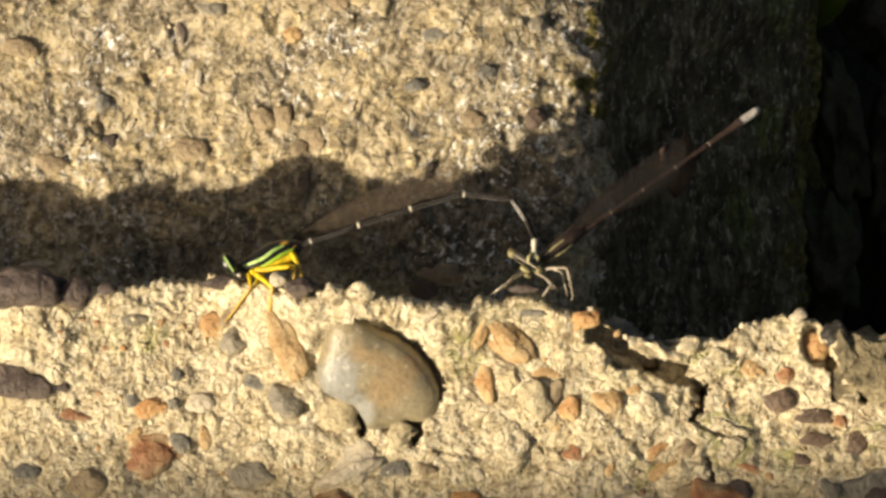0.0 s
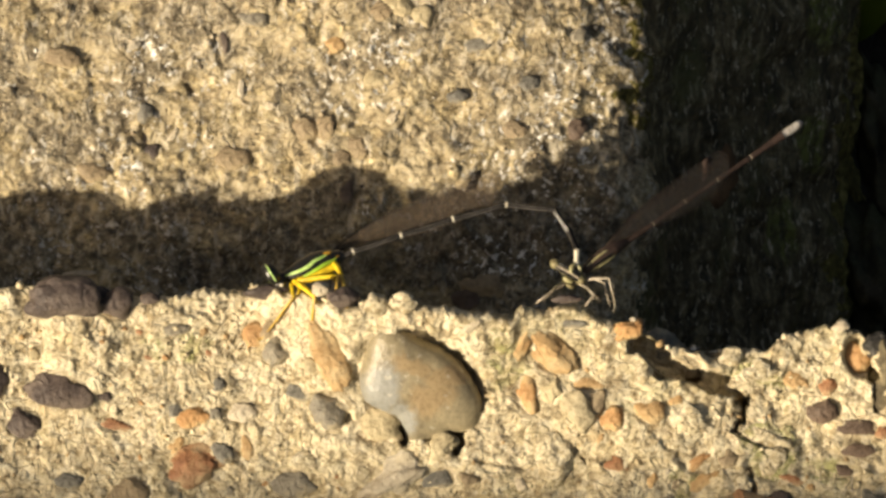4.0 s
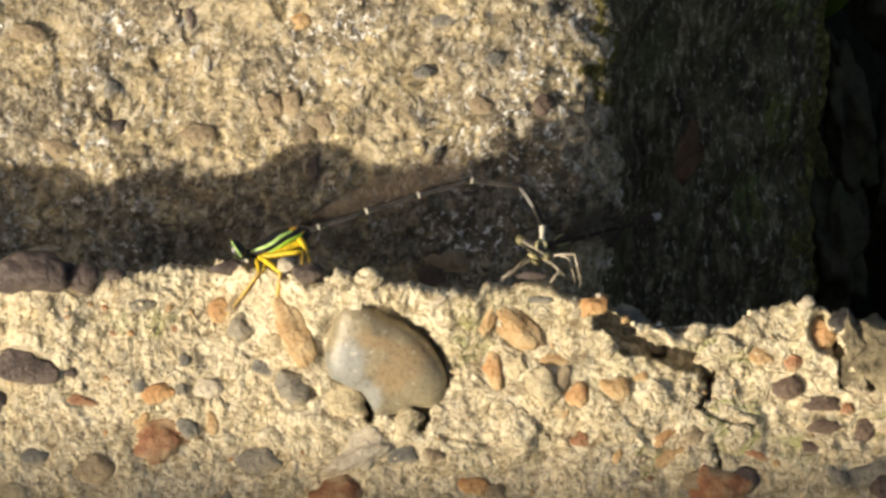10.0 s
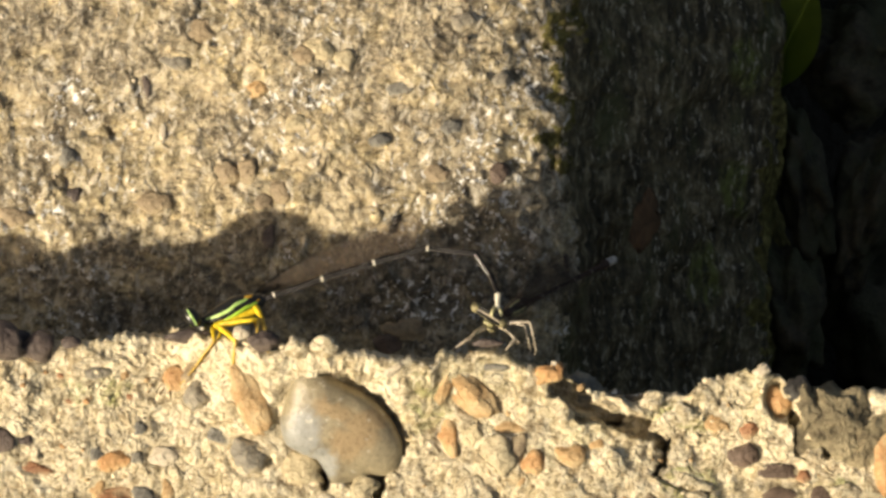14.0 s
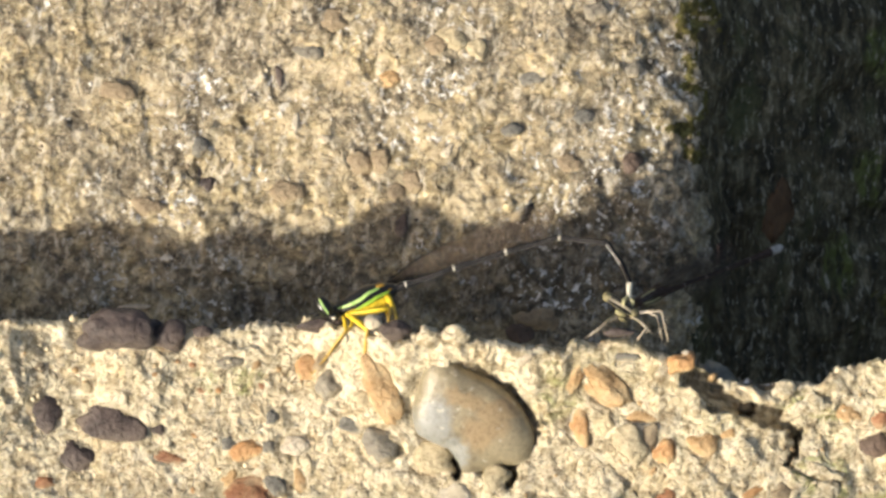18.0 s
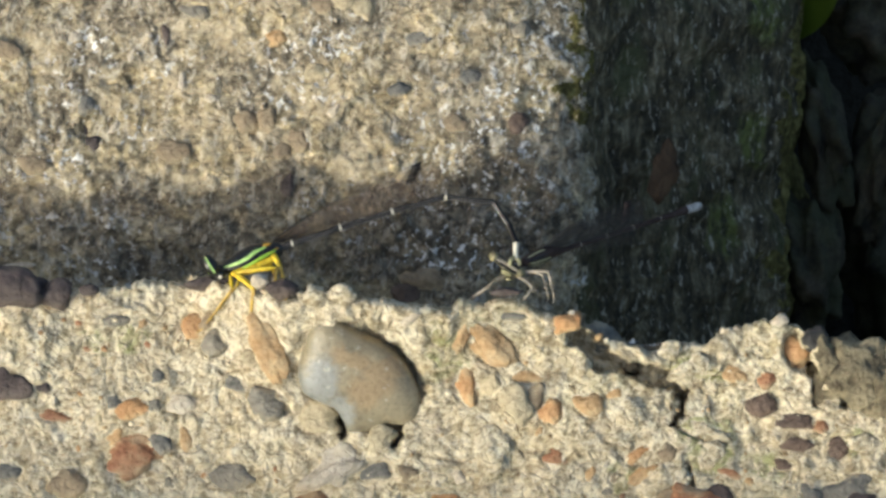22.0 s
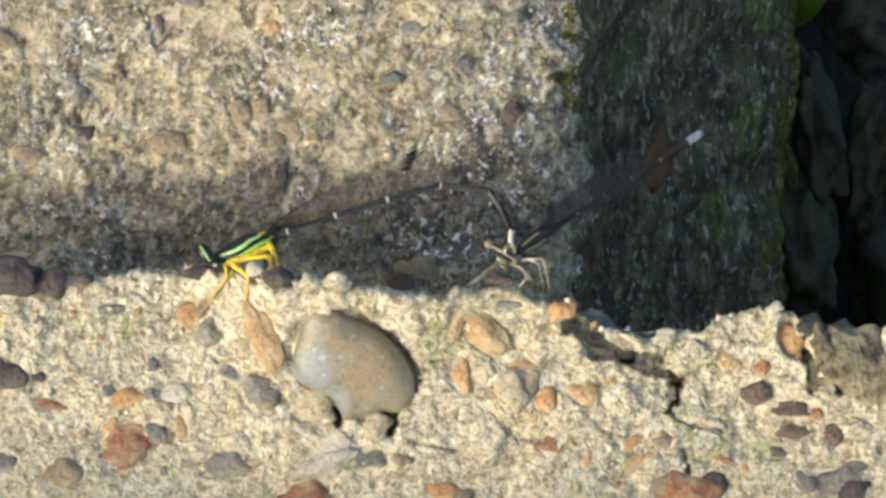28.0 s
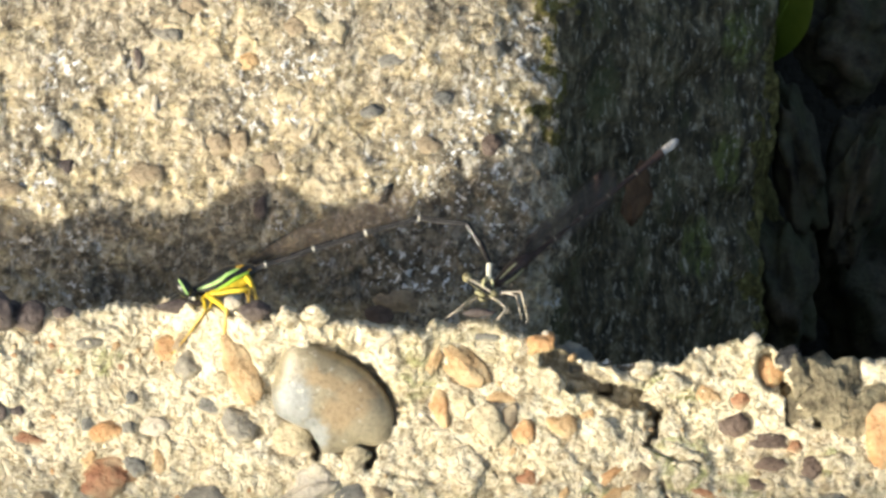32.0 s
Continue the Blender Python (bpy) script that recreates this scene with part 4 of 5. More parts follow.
gv = edge_height(gu) - 0.9 + 0.9 * rs.rand(160)
gw = np.interp(gu, np.linspace(-60, 60, 1201), lip_out(np.linspace(-60, 60, 1201)))
grit("lip_grain", slab_ob, 160, gu, gv, gw - 1.0, 0.15, 0.5, SAND, 7)

# ---- block behind and its stones ----
block_ob = block()


def knob(mat, u, v, a, b, turn=0, proud=0.5):
    return pebble(block_ob, mat, u, v, a, b, turn, proud * 0.6 + 0.5, face_behind(u, v) + 0.05, 0.3)


knob("slate", -36.0, 15.6, 1.05, 1.25, 0, 0.7)
# dark stone drawn for the shade inside a hole
knob("dark", -36.24, 12.78, 0.5, 1.1, 10, 0.1)
knob("dark", -35.28, 11.46, 0.9, 0.8, 0, 0.2)
knob("maroon", 9.66, 14.1, 1.2, 1.15, 0, 0.5)
knob("brown", -44.88, 21.3, 1.9, 1.3, -10, 0.3)
knob("brown", -19.14, 14.04, 1.2, 1.6, 15, 0.3)
knob("brown", -16.86, 14.16, 1.1, 1.4, -10, 0.3)
knob("brown", -26.94, 10.74, 2.1, 1.3, 0, 0.2)
knob("brown", -41.64, 9.06, 2.0, 1.0, 0, 0.2)
knob("brown", 3.24, 13.74, 1.8, 1.2, -8, 0.2)
knob("white", -37.44, 22.74, 0.9, 0.7, 30, 0.4)
knob("slate", -2.94, 17.46, 1.1, 0.9, 0, 0.2)
knob("grey", -24.54, 25.74, 1.7, 1.1, 0, 0.4)
knob("brown", -11.04, 26.34, 1.6, 1.1, 0, 0.3)
knob("grey", 9.66, 23.76, 1.3, 1.0, 0, 0.3)
knob("brown", -13.44, 12.18, 1.4, 1.5, 0, 0.2)
knob("dark", -14.64, 7.14, 0.8, 1.3, 0, 0.2)
knob("brown", 0.06, -2.9, 3.0, 1.7, 10, -0.2)
knob("maroon", -1.92, -4.3, 1.5, 1.1, 0, 0.1)
knob("white", -25.92, 18.06, 0.4, 1.2, -8, 0.4)
knob("white", -9.84, 15.06, 0.9, 0.5, 40, 0.4)
knob("brown", -21.84, 28.86, 2.2, 1.6, 0, 0.3)
knob("grey", 5.76, 30.06, 1.5, 1.1, 0, 0.3)
knob("white", -41.04, 10.74, 0.55, 0.3, 10, 0.3)
knob("white", -42.96, -1.56, 1.7, 0.32, 2, 1.5)
knob("slate", 4.56, 18.66, 1.3, 1.0, 0, 0.2)
knob("buff", -9.42, 26.94, 1.6, 1.5, 0, 0.6)
knob("buff", -6.78, 25.92, 1.4, 1.3, 0, 0.5)
knob("tan", -15.9, 22.86, 1.1, 1.2, 0, 0.3)
knob("brown", -15.36, 10.74, 1.1, 1.0, 0, 0.4)
# narrow dark stone that paints the shadow of an upright crack
knob("dark", -27.72, 23.22, 0.45, 1.2, 5, 0.3)
knob("buff", -11.64, 19.26, 1.3, 0.9, 20, 0.3)
knob("white", -31.32, 20.76, 1.0, 0.35, 75, 0.5)
knob("white", -33.12, 13.14, 0.9, 0.4, 50, 0.5)
knob("white", -22.8, 16.38, 0.6, 0.5, 0, 0.5)
knob("slate", -0.84, 22.86, 1.4, 1.0, 20, 0.3)
gu, gv = rs.uniform(-58, 13, 1400), rs.uniform(-6, 38, 1400)
k = 1 - behind(gu) * 0.001 / FAR
grit("grit_grain", block_ob, 1400, gu * k, gv * k, behind(gu) + block_relief(gu, gv), 0.08, 0.25, FLECK, 8)


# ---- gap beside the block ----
def rock(u, v, w, a, b, c, seed, turn=0, material=GAP_ROCK, label="rough rock deep in the gap, coloured dark like its shade"):
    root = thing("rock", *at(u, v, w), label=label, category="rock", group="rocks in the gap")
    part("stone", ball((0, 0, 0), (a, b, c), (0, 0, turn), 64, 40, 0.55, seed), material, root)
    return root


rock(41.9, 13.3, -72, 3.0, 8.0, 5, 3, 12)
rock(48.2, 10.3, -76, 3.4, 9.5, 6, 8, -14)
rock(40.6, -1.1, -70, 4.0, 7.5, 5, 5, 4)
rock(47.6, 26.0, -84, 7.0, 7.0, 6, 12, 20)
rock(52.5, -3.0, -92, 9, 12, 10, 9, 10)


def broad_leaf(u, v, w, length, width, turn, tip):
    root = thing("leaf", *at(u, v, w), label="broad green leaf hanging over the gap beside the block", category="leaf")
    root.matrix_world = root.matrix_world @ pose(0, 0, 0, tip, 25, turn)
    bm = bmesh.new()
    rows = []
    for i in range(15):
        t = i / 14
        half = width * math.sin(math.pi * min(1, t * 0.97 + 0.03)) ** 0.7
        rows.append([bm.verts.new((t * length, half * j / 4, 0.12 * abs(j) * half / 2 - 1.6 * t * t)) for j in range(-4, 5)])
    for r, s in zip(rows, rows[1:]):
        for j in range(8):
            bm.faces.new((r[j], r[j + 1], s[j + 1], s[j]))
    bmesh.ops.solidify(bm, geom=bm.faces[:], thickness=0.15)
    part("blade", bm, LEAF, root)
    part("midrib", rod([(0, 0, 0.1), (length * 0.5, 0, -0.3), (length * 0.97, 0, -1.4)], [0.22, 0.16, 0.06]), LEAF, root)
    part("stalk", rod([(0, 0, 0), (-6, 1.5, 1), (-14, 5, -2)], [0.25, 0.28, 0.35]), LEAF, root)


broad_leaf(43.0, 33.5, -64, 14.0, 3.6, -116, 10)


def dead_leaf(u, v, w):
    root = thing("dead_leaf", *at(u, v, w), label="small rust-brown dead leaf stuck to the dark flank", category="leaf")
    root.matrix_world = root.matrix_world @ pose(0, 0, 0, 0, 48, 0)
    bm = ball((0, 0, 0), (1.9, 2.9, 0.2), (0, 0, -18), 28, 14, 0.8, 4)
    part("blade", bm, DEAD_LEAF, root)


dead_leaf(25.2, 8.46, -36.4)


def boulder():
    """A tall unseen stone added on the bank towards the sun, to cast soft shade on the slab's foot."""
    root = thing("boulder", -440, -233.7, 100, label="tall rough boulder on the earth bank, unseen and added for its shade", category="boulder")
    bm = ball((0, 0, 0), (1, 1, 1), (0, 0, 0), 96, 48)
    for p in bm.verts:
        q = Vector([math.copysign(abs(c) ** 0.45, c) for c in p.co])
        lumps = 1 + 0.04 * noise.fractal(q * 2.5, 1.0, 2.0, 4)
        p.co = Vector((q.x * 200, q.y * 62, q.z * 232)) * lumps
    part("stone", bm, OLD, root)


boulder()


# ---- the cloud that drifts before the sun ----
AWAY = 420.0                     # metres to the cloud
SPEED = 6.0                      # metres a second
VEIL = [(0, 0.0), (6.5, 0.0), (7.2, 0.18), (8.0, 0.22), (9.0, 0.30), (11, 0.36), (12, 0.22), (13.5, 0.2), (15.5, 0.4), (16.5, 0.5), (19, 0.57), (20, 0.62), (21, 0.72), (22, 1.05), (23.2, 1.25), (30, 1.25), (31, 0.98), (32, 0.6), (34, 0.3)]


def cloud_material():
    m, nt, b, co = begin("cloud_white", 1.0, spec=0.0)
    n = tex(nt, co, "noise", 0.4, 4)
    nt.links.new(ramp(nt, n.outputs[0], [(0.3, (0.78, 0.79, 0.80)), (0.7, (0.86, 0.86, 0.86))]), b.inputs["Base Color"])
    return m


def thin_cloud():
    """A thin torn cloud of many small wisps; how thickly they lie varies along its drift."""
    rs = np.random.RandomState(31)
    step = 0.5
    x, y = np.meshgrid(np.arange(-20, 34 * SPEED, step), np.arange(-7.5, 7.5, step))
    x, y = x.ravel(), y.ravel()
    cover = np.interp(x / SPEED, *zip(*VEIL)) * (1 - smooth(5.5, 8.0, np.abs(y) + 3 * rough(x, y, 9, 3, 77)))
    n = len(x)
    size = step * 0.72 * np.sqrt(cover) * (0.85 + 0.3 * rs.rand(n))
    keep = cover > 0.02
    x, y, size = (x + step * 0.35 * rs.randn(n))[keep], (y + step * 0.35 * rs.randn(n))[keep], size[keep]
    ring = np.array([(math.cos(a), math.sin(a), 0) for a in np.arange(6) * math.tau / 6] + [(0, 0, 0.6), (0, 0, -0.6)])
    tri = np.array([t for k in range(6) for t in ((k, (k + 1) % 6, 6), ((k + 1) % 6, k, 7))])
    co = ring[None] * size[:, None, None] + np.stack([-x, y, 1.5 * rs.randn(len(x))], -1)[:, None]
    faces = (tri[None] + 8 * np.arange(len(x))[:, None, None]).reshape(-1, 3)
    root = new("thin_cloud")
    tagged(root, "thin white veil of cloud drifting before the low sun", "cloud")
    ob = new("wisps", grid_mesh("wisps", co.reshape(-1, 3), faces, cloud_material()))
    ob.parent = root
    tagged(ob, kind="stuff")
    return root


cloud = thin_cloud()


# ---- damselflies ----
def wing_blade(length, chord, sides=1):
    """A stalked narrow wing along x, its front edge on +y, with a faint ripple."""
    bm = bmesh.new()
    rows, n = [], 28
    for i in range(n + 1):
        t = i / n
        top = chord * (0.10 + 0.34 * smooth(0.02, 0.35, t)) * (1 - max(0, (t - 0.93) / 0.07) ** 2.4)
        low = -chord * (0.06 + 0.50 * smooth(0.12, 0.62, t)) * (1 - max(0, (t - 0.86) / 0.14) ** 2.6)
        rows.append([bm.verts.new((t * length, low + (top - low) * j / 6, 0.05 * math.sin(j * 2.1) * min(1, 3 * t))) for j in range(7)])
    for r, s in zip(rows, rows[1:]):
        for j in range(6):
            bm.faces.new((r[j], r[j + 1], s[j + 1], s[j]))
    return bm


def wing(parent, place, length, chord, film, vein, name="wing"):
    ob = part(name, wing_blade(length, chord), film, parent)
    c, L = chord, length
    veins = [rod([(0, 0.05 * c, 0.03), (0.3 * L, 0.43 * c, 0.03), (0.88 * L, 0.44 * c, 0.03), (0.97 * L, 0.30 * c, 0.03), (L, -0.05 * c, 0.03)], [0.035, 0.03, 0.028, 0.025, 0.02], 30, 5)]
    for k, (lo, hi) in enumerate(((0.24, 0.20), (0.0, 0.0), (-0.20, -0.22), (-0.36, -0.36))):
        veins.append(rod([(0.04 * L, 0, 0.03), (0.32 * L, lo * c, 0.03), ((0.93 - 0.06 * k) * L, hi * c, 0.03)], [0.022, 0.016, 0.010], 16, 4))
    for v in veins:
        part("vein", v, vein, ob)
    bm = bmesh.new()
    bmesh.ops.create_cube(bm, size=1)
    for p in bm.verts:
        p.co = Vector((0.865 * L + p.co.x * 1.15 + p.co.y * 0.3, 0.37 * c + p.co.y * 0.42, 0.03 + p.co.z * 0.07))
    part("pterostigma", bm, vein, ob, "dark wing spot")
    place = place.copy()
    place.translation *= 0.001
    ob.matrix_basis = place
    return ob


def leg(parent, material, pts, thick=0.28, name="leg", lower=None):
    """Thigh, shin and foot of one leg, through hip, knee and sole."""
    hip, knee, sole = [Vector(p) for p in pts]
    root = part(name, rod([hip, hip.lerp(knee, 0.5) + Vector((0, 0.1, 0.1)), knee], [thick * 1.15, thick, thick * 0.75], 8, 8), material, parent)
    part("shin", rod([knee, knee.lerp(sole, 0.5) + Vector((0, 0, 0.35)), sole], [thick * 0.75, thick * 0.62, thick * 0.45], 8, 8), lower or material, root)
    back = (sole - knee).normalized()
    part("foot", rod([sole, sole + back * 0.4 + Vector((-0.3, -0.1, 0.05))], [thick * 0.45, thick * 0.25], 4, 6), lower or material, root)
    for k in range(3):
        p = knee.lerp(sole, 0.25 + 0.25 * k)
        part("bristle", rod([p, p + Vector((0.45, -0.15, 0.3 - 0.3 * k))], [0.05, 0.02], 2, 4), lower or material, root)
    return root


def sole(u, v, o):
    """Where a foot meets the slab's face."""
    e = float(edge_height(np.array([u]))[0])
    top = float(surface(np.array([u]), np.array([min(v, e - 0.6)]))[0])
    return at(u, v, top + 0.25) - o


def male():
    def lift(u):
        return 2.4 + 0.4 * float(smooth(0, 9, u))
    o = at(-18.84, -0.84, 0.9)
    root = thing("male_damselfly", *o, label="male damselfly, green and black with yellow legs, gripping the slab edge", category="damselfly")

    def P(u, v, w):
        return at(u, v, w + lift(u)) - o
    head = part("head", ball(P(-22.26, -2.1, -1.2), (0.62, 0.72, 1.5), (0, 0, 25), 20, 14), BLACK, root, "black head between two round eyes")
    part("eye", ball(P(-22.74, -1.56, -0.1), (0.80, 1.25, 0.8), (0, 0, 30), 20, 14), BLACK, head)
    part("eye", ball(P(-23.16, -1.26, -2.6), (0.66, 0.90, 0.75), (0, 0, 28), 20, 14), BLACK, head)
    part("face", ball(P(-21.84, -2.58, -0.75), (0.72, 0.62, 0.75), (0, 0, 0), 16, 10), BLACK, head)
    part("face_spot", ball(P(-21.66, -2.76, -0.05), (0.22, 0.2, 0.16)), IVORY, head)
    part("eye_stripe", rod([P(-23.28, -0.72, 0.42), P(-22.86, -1.38, 0.80), P(-22.26, -2.34, 0.62)], [0.08, 0.12, 0.09], 10, 8, 0.8), PALE_GREEN, head, "pale green eye stripe")
    part("eye_edge", rod([P(-23.58, -1.14, 0.0), P(-23.34, -1.74, 0.25), P(-22.86, -2.46, 0.25)], [0.04, 0.06, 0.04], 10, 8), GREEN, head)
    part("antenna", rod([P(-23.16, -2.34, -0.5), P(-23.76, -2.64, 0.1), P(-24.42, -3.12, 0.2)], [0.09, 0.06, 0.03], 8, 6), BLACK, head)
    part("antenna", rod([P(-23.28, -1.98, -1.6), P(-23.94, -2.28, -1.6), P(-24.54, -2.46, -1.6)], [0.09, 0.06, 0.03], 8, 6), BLACK, head)
    part("neck", rod([P(-22.08, -1.98, -1.3), P(-21.12, -1.8, -1.3), P(-20.34, -1.5, -1.4)], [0.4, 0.55, 0.8], 10), BLACK, root)
    thorax = part("thorax", rod([P(-21.24, -1.92, -1.5), P(-19.74, -1.38, -1.5), P(-18.12, -0.66, -1.5), P(-16.56, -0.12, -1.5), P(-15.24, 0.36, -1.5)], [0.6, 1.15, 1.38, 1.25, 0.6], 24, 20), BLACK, root, "black thorax")
    part("stripe", rod([P(-21.24, -1.74, -0.75), P(-19.92, -1.32, -0.15), P(-18.84, -0.78, 0.0), P(-18.0, -0.12, -0.1), P(-16.86, 0.42, -0.45)], [0.11, 0.18, 0.21, 0.2, 0.12], 20, 8, 0.7), PALE_GREEN, thorax, "bright green stripe")
    part("stripe", rod([P(-19.32, -1.86, -0.25), P(-18.12, -1.2, 0.08), P(-17.04, -0.54, 0.0), P(-15.84, 0.06, -0.4)], [0.10, 0.18, 0.22, 0.12], 20, 8, 0.7), GREEN, thorax, "bright green stripe")
    part("flank", rod([P(-20.28, -2.34, -0.75), P(-18.84, -2.04, -0.45), P(-17.28, -1.44, -0.4), P(-15.72, -0.54, -0.6)], [0.3, 0.5, 0.55, 0.35], 20, 10, 0.75), YELLOW, thorax, "yellow flank")
    part("wing_hinge", ball(P(-16.92, 0.54, -1.0), (0.75, 0.30, 0.55), (0, 0, 20)), AMBER, thorax)
    part("wing_hinge", ball(P(-15.96, 0.18, -1.0), (0.6, 0.30, 0.45), (0, 0, 20)), AMBER, thorax)
    # abdomen: slender joints with pale rings
    line = [P(-15.36, 0.24, -1.5), P(-14.22, 0.78, -1.5), P(-9.12, 2.52, -1.7), P(-3.6, 4.26, -1.9), P(2.1, 5.88, -2.0), P(7.26, 5.28, -2.0), P(8.88, 2.94, -1.8), P(9.72, 1.02, -1.2), P(9.66, -0.66, -0.7)]
    thick = [0.45, 0.36, 0.33, 0.33, 0.34, 0.38, 0.42, 0.37, 0.28]
    for i in range(8):
        a, b = line[i], line[i + 1]
        sag = (b - a).length * 0.012
        mid = a.lerp(b, 0.5) + Vector((0, -sag, 0))
        seg = part("abdomen_segment", rod([a, mid, b], [thick[i], (thick[i] + thick[i + 1]) * 0.44, thick[i + 1]], 10, 10), IVORY if i == 7 else BROWN, root, "whitish tail segment" if i == 7 else "")
        if 1 <= i <= 4:
            d = (b - a).normalized()
            part("ring", rod([a + d * 0.02, a + d * 0.13, a + d * 0.26], [0.35, 0.38, 0.35], 6, 10), IVORY, seg, "ivory ring")
        # pale lines put the sun's highlight along the joints into colour
        if i <= 5:
            for dv, r in ((0.13, 0.040), (-0.17, 0.050)):
                part("sheen_line", rod([a + Vector((0, dv, thick[i] * (1.05 - 0.8 * abs(dv)))), mid + Vector((0, dv, thick[i] * (0.95 - 0.9 * abs(dv)))), b + Vector((0, dv, thick[i + 1] * (1.05 - 0.8 * abs(dv))))], [r * 0.6, r, r * 0.6], 6, 5), SHEEN, seg)
        if i in (5, 6):
            part("underside", rod([a + Vector((-0.2, -0.14, 0.12)), b + Vector((-0.2, -0.14, 0.12))], [0.03, 0.05], 6, 6), STRAW, seg, "ivory streak")
    for dx, dw in ((-7, 0.3), (6, -0.2)):
        part("clasper", rod([P(9.6, -0.42, -0.7), P(9.6, -0.9, -0.5) + Vector((dx * 0.07, 0, dw)), P(9.6, -1.5, -0.5) + Vector((dx * 0.07, 0, dw))], [0.2, 0.22, 0.12], 8, 8), STRAW, root)
    for k, (deg, dw, L, c) in enumerate(((25.2, 0.15, 20.6, 3.0), (23.8, -0.25, 20.3, 3.1), (22.4, 0.0, 19.7, 3.2), (21.0, -0.4, 19.2, 3.1))):
        base = P(-16.62, 0.54, -3.0 + dw)
        wing(root, Matrix.Translation(base) @ Euler((radians(-8 + 4 * k), 0, radians(deg))).to_matrix().to_4x4(), L, c, WING, BROWN)
    leg(root, YELLOW, (P(-20.28, -2.34, -0.6), P(-18.12, -4.02, 1.4), sole(-18.48, -7.26, o)), 0.31, lower=HONEY)
    leg(root, YELLOW, (P(-19.92, -2.34, -0.4), P(-15.66, -1.8, 0.9), sole(-15.9, -3.48, o)), 0.29, lower=HONEY)
    leg(root, YELLOW, (P(-16.14, -0.36, -0.7), P(-15.3, -1.74, 0.6), sole(-14.52, -4.86, o)), 0.32, lower=HONEY)
    leg(root, YELLOW, (P(-20.64, -2.58, -1.0), P(-20.4, -4.02, 0.9), sole(-22.92, -7.5, o)), 0.21, lower=HONEY)
    leg(root, YELLOW, (P(-19.32, -2.22, -1.6), P(-19.92, -3.72, 0.6), sole(-23.64, -8.34, o)), 0.19, lower=HONEY)
    leg(root, YELLOW, (P(-16.74, -0.84, -2.2), P(-15.96, -2.34, -1.4), sole(-15.36, -4.26, o)), 0.26, lower=HONEY)
    return root


REACH = 29.5
PIVOT = at(10.68, -1.02, 0.9)


def aim(du, dv):
    """Turn of the female's body so that her tail tip lies du, dv from her neck as seen by the eye, the rest of its length leading back into the gap."""
    flat = min(math.hypot(du, dv), REACH * 0.995)
    x = Vector((du, dv, -math.sqrt(REACH ** 2 - flat ** 2))).normalized()
    up = Vector((-0.45, 0.75, 0.45))
    y = (up - x * up.dot(x)).normalized()
    return Matrix((x, y, x.cross(y))).transposed().to_4x4()


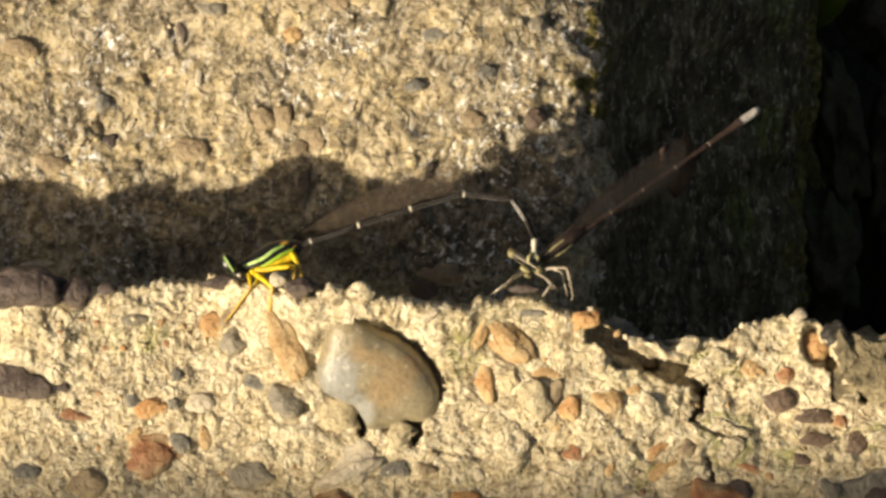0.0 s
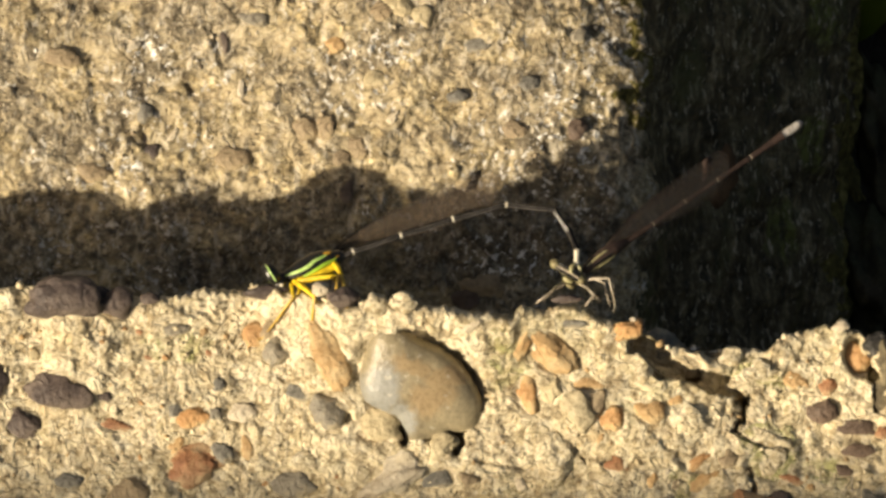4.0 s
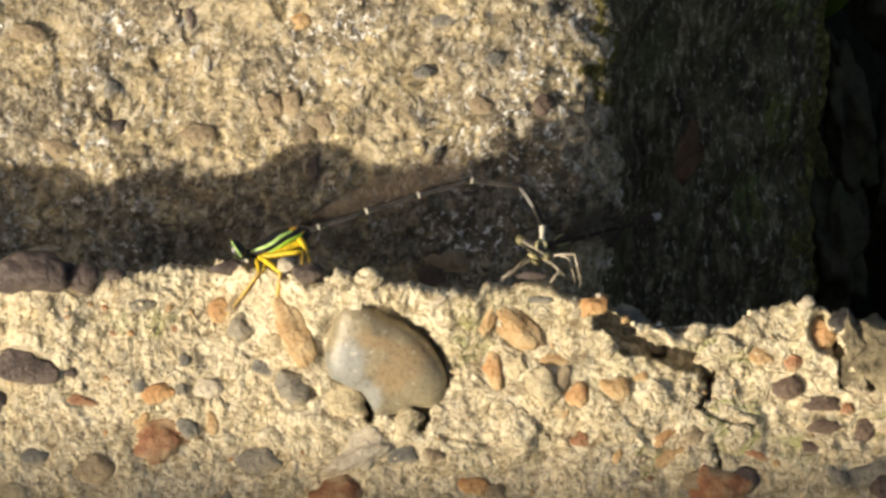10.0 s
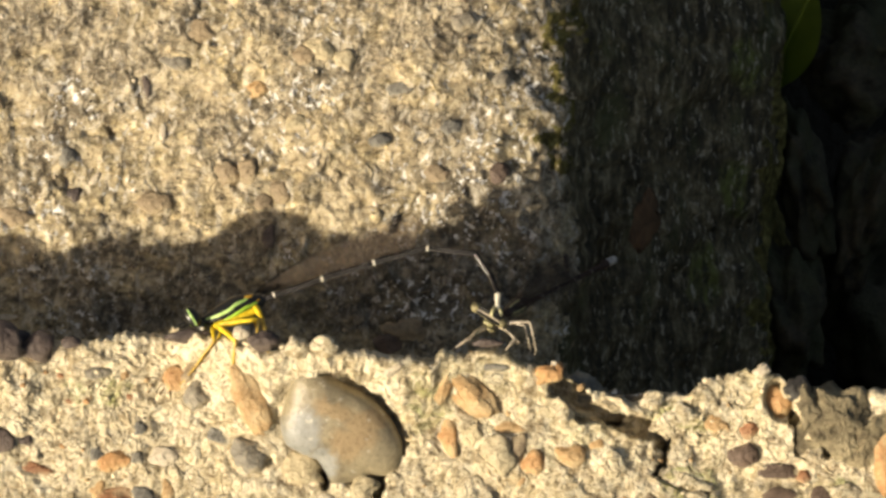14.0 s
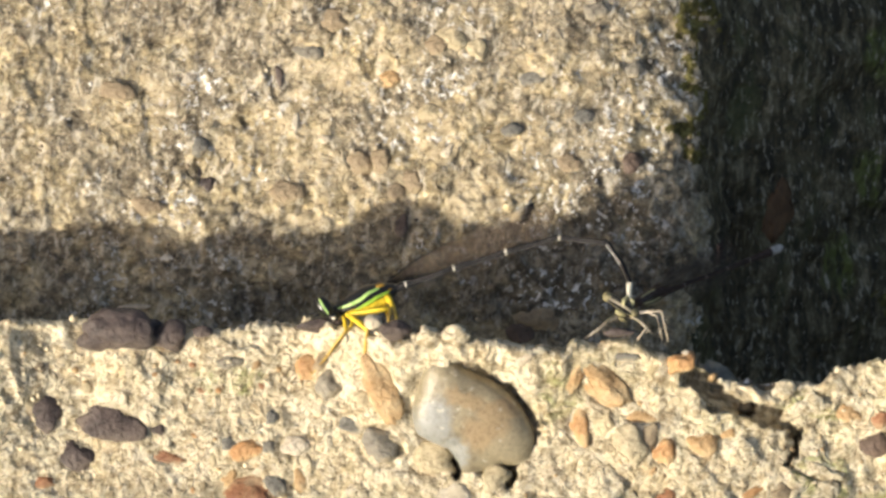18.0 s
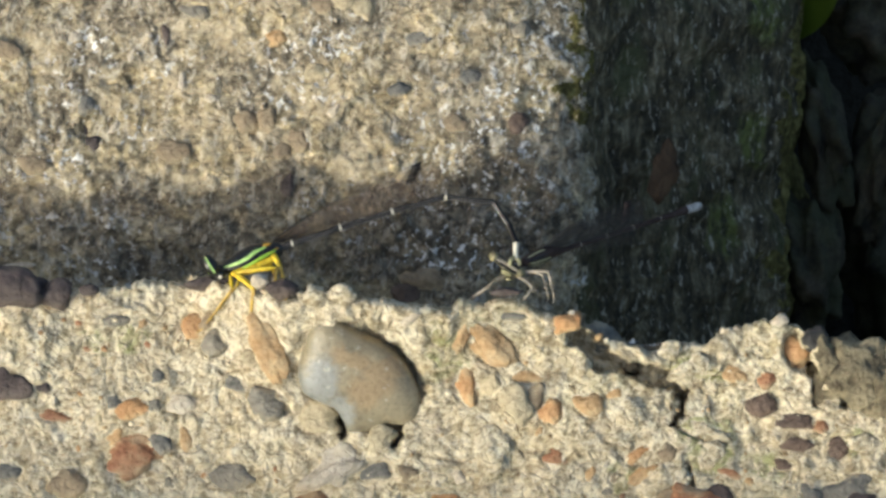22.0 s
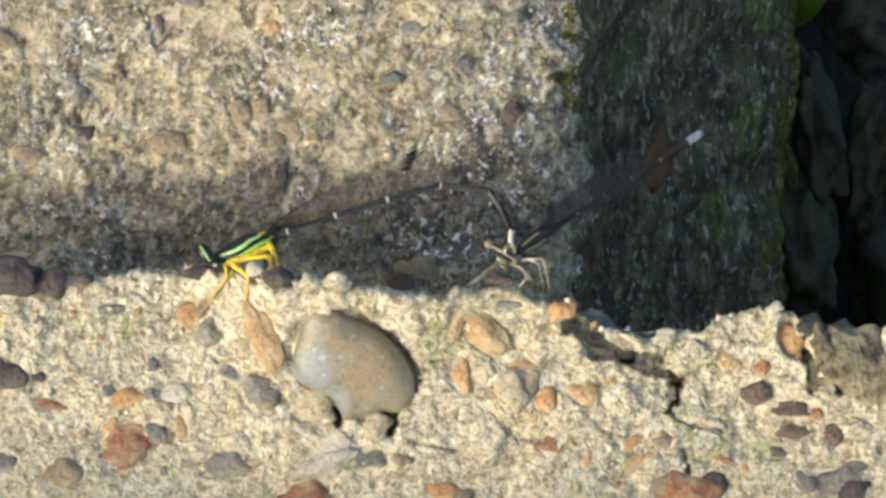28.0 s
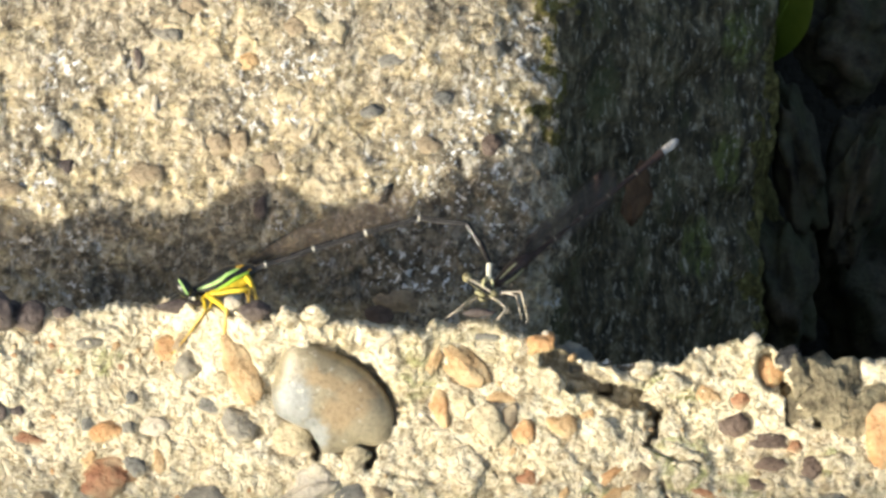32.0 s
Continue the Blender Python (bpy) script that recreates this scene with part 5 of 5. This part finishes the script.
def female():
    o = PIVOT
    root = thing("female_damselfly", *o, label="drab olive female damselfly held by the neck at the slab edge", category="damselfly")

    def P(u, v, w):
        return at(u, v, w + 2.7) - o
    head = part("head", rod([P(7.68, -0.6, -0.9), P(8.76, -1.32, -0.6), P(9.96, -2.04, -0.7)], [0.52, 0.48, 0.52], 14, 14), OLIVE, root, "wide olive head with dark bands")
    part("eye", ball(P(7.44, -0.48, -0.8), (0.62, 0.56, 0.65), (0, 0, -35)), OLIVE, head)
    part("eye", ball(P(10.14, -2.16, -0.7), (0.62, 0.56, 0.65), (0, 0, -35)), OLIVE, head)
    part("band", rod([P(7.5, -0.9, -0.25), P(8.64, -1.56, -0.12), P(9.78, -2.28, -0.15)], [0.14, 0.15, 0.14], 10, 8), BLACK, head, "black band")
    part("band", rod([P(7.86, -0.36, -0.40), P(9.06, -1.08, -0.2), P(10.08, -1.68, -0.25)], [0.13, 0.15, 0.13], 10, 8), BLACK, head, "black band")
    part("brow", rod([P(7.62, -0.66, -0.28), P(8.82, -1.32, -0.1), P(9.9, -1.98, -0.14)], [0.10, 0.11, 0.10], 10, 8), BEIGE, head)
    part("face", ball(P(8.76, -2.16, -0.5), (0.62, 0.32, 0.45), (0, 0, -25)), STRAW, head, "straw-yellow face")
    part("mouth", ball(P(9.0, -2.82, -0.6), (0.5, 0.26, 0.45), (0, 0, -20)), OLIVE, head)
    part("antenna", rod([P(8.28, -2.34, -0.4), P(7.56, -2.82, 0.1), P(7.08, -3.42, 0.3)], [0.07, 0.05, 0.03], 6, 5), OLIVE, head)
    thorax = part("thorax", rod([(-0.3, 0, 0), (0.9, 0.05, 0), (2.2, 0.15, 0), (3.8, 0.2, 0), (5.4, 0.05, 0)], [0.45, 0.7, 0.82, 0.8, 0.42], 20, 16), DRAB, root, "olive thorax with straw and black stripes")
    for y, z, mat in ((0.62, 0.50, STRAW), (0.1, 0.80, BLACK), (-0.35, 0.70, STRAW), (-0.68, 0.4, OLIVE), (0.3, -0.75, STRAW)):
        part("stripe", rod([(-0.2, y * 0.45, z * 0.45), (1.0, y * 0.85 + 0.05, z * 0.85), (2.4, y + 0.12, z), (4.8, y * 0.6 + 0.1, z * 0.6)], [0.10, 0.13, 0.13, 0.08], 10, 6), mat, thorax)
    marks = [5.2, 6.6, 9.0, 13.4, 17.8, 22.4, 24.8, 26.0, 26.8, REACH]
    thick = [0.44, 0.32, 0.26, 0.26, 0.27, 0.30, 0.36, 0.43, 0.52, 0.46]
    for i in range(9):
        a, b = Vector((marks[i], 0.02 * i, 0)), Vector((marks[i + 1], 0.02 * i + 0.02, 0))
        pale = i == 8
        part("abdomen_segment", rod([a, a.lerp(b, 0.4), a.lerp(b, 0.8), b], [0.44, 0.47, 0.46, 0.26], 12, 10) if pale else rod([a, a.lerp(b, 0.5), b], [thick[i], 0.47 * (thick[i] + thick[i + 1]), thick[i + 1]], 8, 10), ASH if pale else DRAB, thorax, "pale ash-grey tail tip" if pale else "")
        if 2 <= i <= 5:
            part("ring", rod([a, a + Vector((0.07, 0, 0)), a + Vector((0.14, 0, 0))], [thick[i] * 1.02, thick[i] * 1.05, thick[i] * 1.02], 6, 10), BEIGE, thorax, "pale ring")
    for k, (deg, L, c) in enumerate(((3.6, 17.2, 3.1), (1.6, 17.0, 3.2), (-0.6, 16.6, 3.3), (-3.0, 16.2, 3.2))):
        wing(thorax, Matrix.Translation((2.9, 0.70, 0.25 - 0.17 * k)) @ Euler((radians(-10 + 7 * k), 0, radians(deg))).to_matrix().to_4x4(), L, c, FILM, DRAB)
    leg(root, BEIGE, (P(8.52, -2.34, -0.8), P(6.84, -3.54, 0.2), P(5.04, -4.86, -0.4)), 0.16)
    leg(root, BEIGE, (P(8.88, -2.46, -1.4), P(7.44, -3.18, -1.0), P(6.06, -4.44, -0.8)), 0.14)
    leg(root, BEIGE, (P(9.96, -2.52, -0.6), P(11.52, -3.72, 0.8), P(10.38, -5.22, -0.1)), 0.16)
    leg(root, BEIGE, (P(10.44, -2.22, -1.0), P(13.14, -1.98, 0.2), P(13.8, -4.98, -0.6)), 0.16)
    leg(root, BEIGE, (P(10.8, -1.98, -1.5), P(12.6, -2.46, -0.6), P(13.2, -4.98, -1.2)), 0.14)
    leg(root, BEIGE, (P(9.36, -2.58, -1.2), P(10.68, -2.94, -0.6), P(12.06, -4.26, -0.9)), 0.13)
    thorax.matrix_basis = aim(*TAIL[0][1:])
    return thorax


# seconds, and where the female's tail tip lies from her neck
TAIL = [
    (0, 23.22, 15.84),
    (1, 23.22, 15.84),
    (2, 23.10, 15.72),
    (3.5, 23.22, 15.60),
    (5.5, 23.28, 15.18),
    (6, 23.22, 14.88),
    (6.5, 20.64, 15.48),
    (6.8, 20.76, 15.30),
    (6.9, 18.00, 16.30),
    (7, 17.40, 16.32),
    (7.1, 20.60, 14.30),
    (7.2, 17.16, 16.32),
    (7.3, 19.50, 14.70),
    (7.4, 10.40, 9.00),
    (7.5, 9.96, 8.28),
    (8, 11.88, 9.24),
    (8.5, 9.60, 6.48),
    (9, 9.72, 4.38),
    (9.5, 10.20, 3.48),
    (10, 12.06, 3.00),
    (10.5, 9.84, 5.88),
    (11, 13.02, 4.20),
    (12, 11.58, 5.34),
    (13, 10.92, 6.00),
    (13.5, 11.94, 5.94),
    (15.5, 11.94, 5.46),
    (16, 11.88, 5.76),
    (17, 12.72, 6.36),
    (18, 15.60, 5.88),
    (19, 14.40, 7.08),
    (20, 14.16, 7.62),
    (21, 17.28, 6.36),
    (22, 19.14, 6.18),
    (23, 18.60, 6.30),
    (24, 20.34, 5.52),
    (24.5, 20.46, 6.48),
    (26.5, 20.94, 11.58),
    (27.5, 21.36, 11.40),
    (28, 19.74, 12.72),
    (29, 19.62, 12.60),
    (30, 19.02, 14.40),
    (31, 19.92, 14.88),
    (32, 19.38, 15.36),
]
male()
female_body = female()


def cloud_place(t):
    side = sun_dir.cross(Vector((0, 0, 1))).normalized()
    turn = Matrix((side, sun_dir.cross(side), sun_dir)).transposed().to_4x4()
    return Matrix.Translation(sun_dir * AWAY + side * SPEED * t) @ turn


def motions():
    walk(cloud, [(t, cloud_place(t)) for t in (0, 8, 16, 24, 32)])
    walk(female_body, [(t, aim(du, dv)) for t, du, dv in TAIL])


motions()
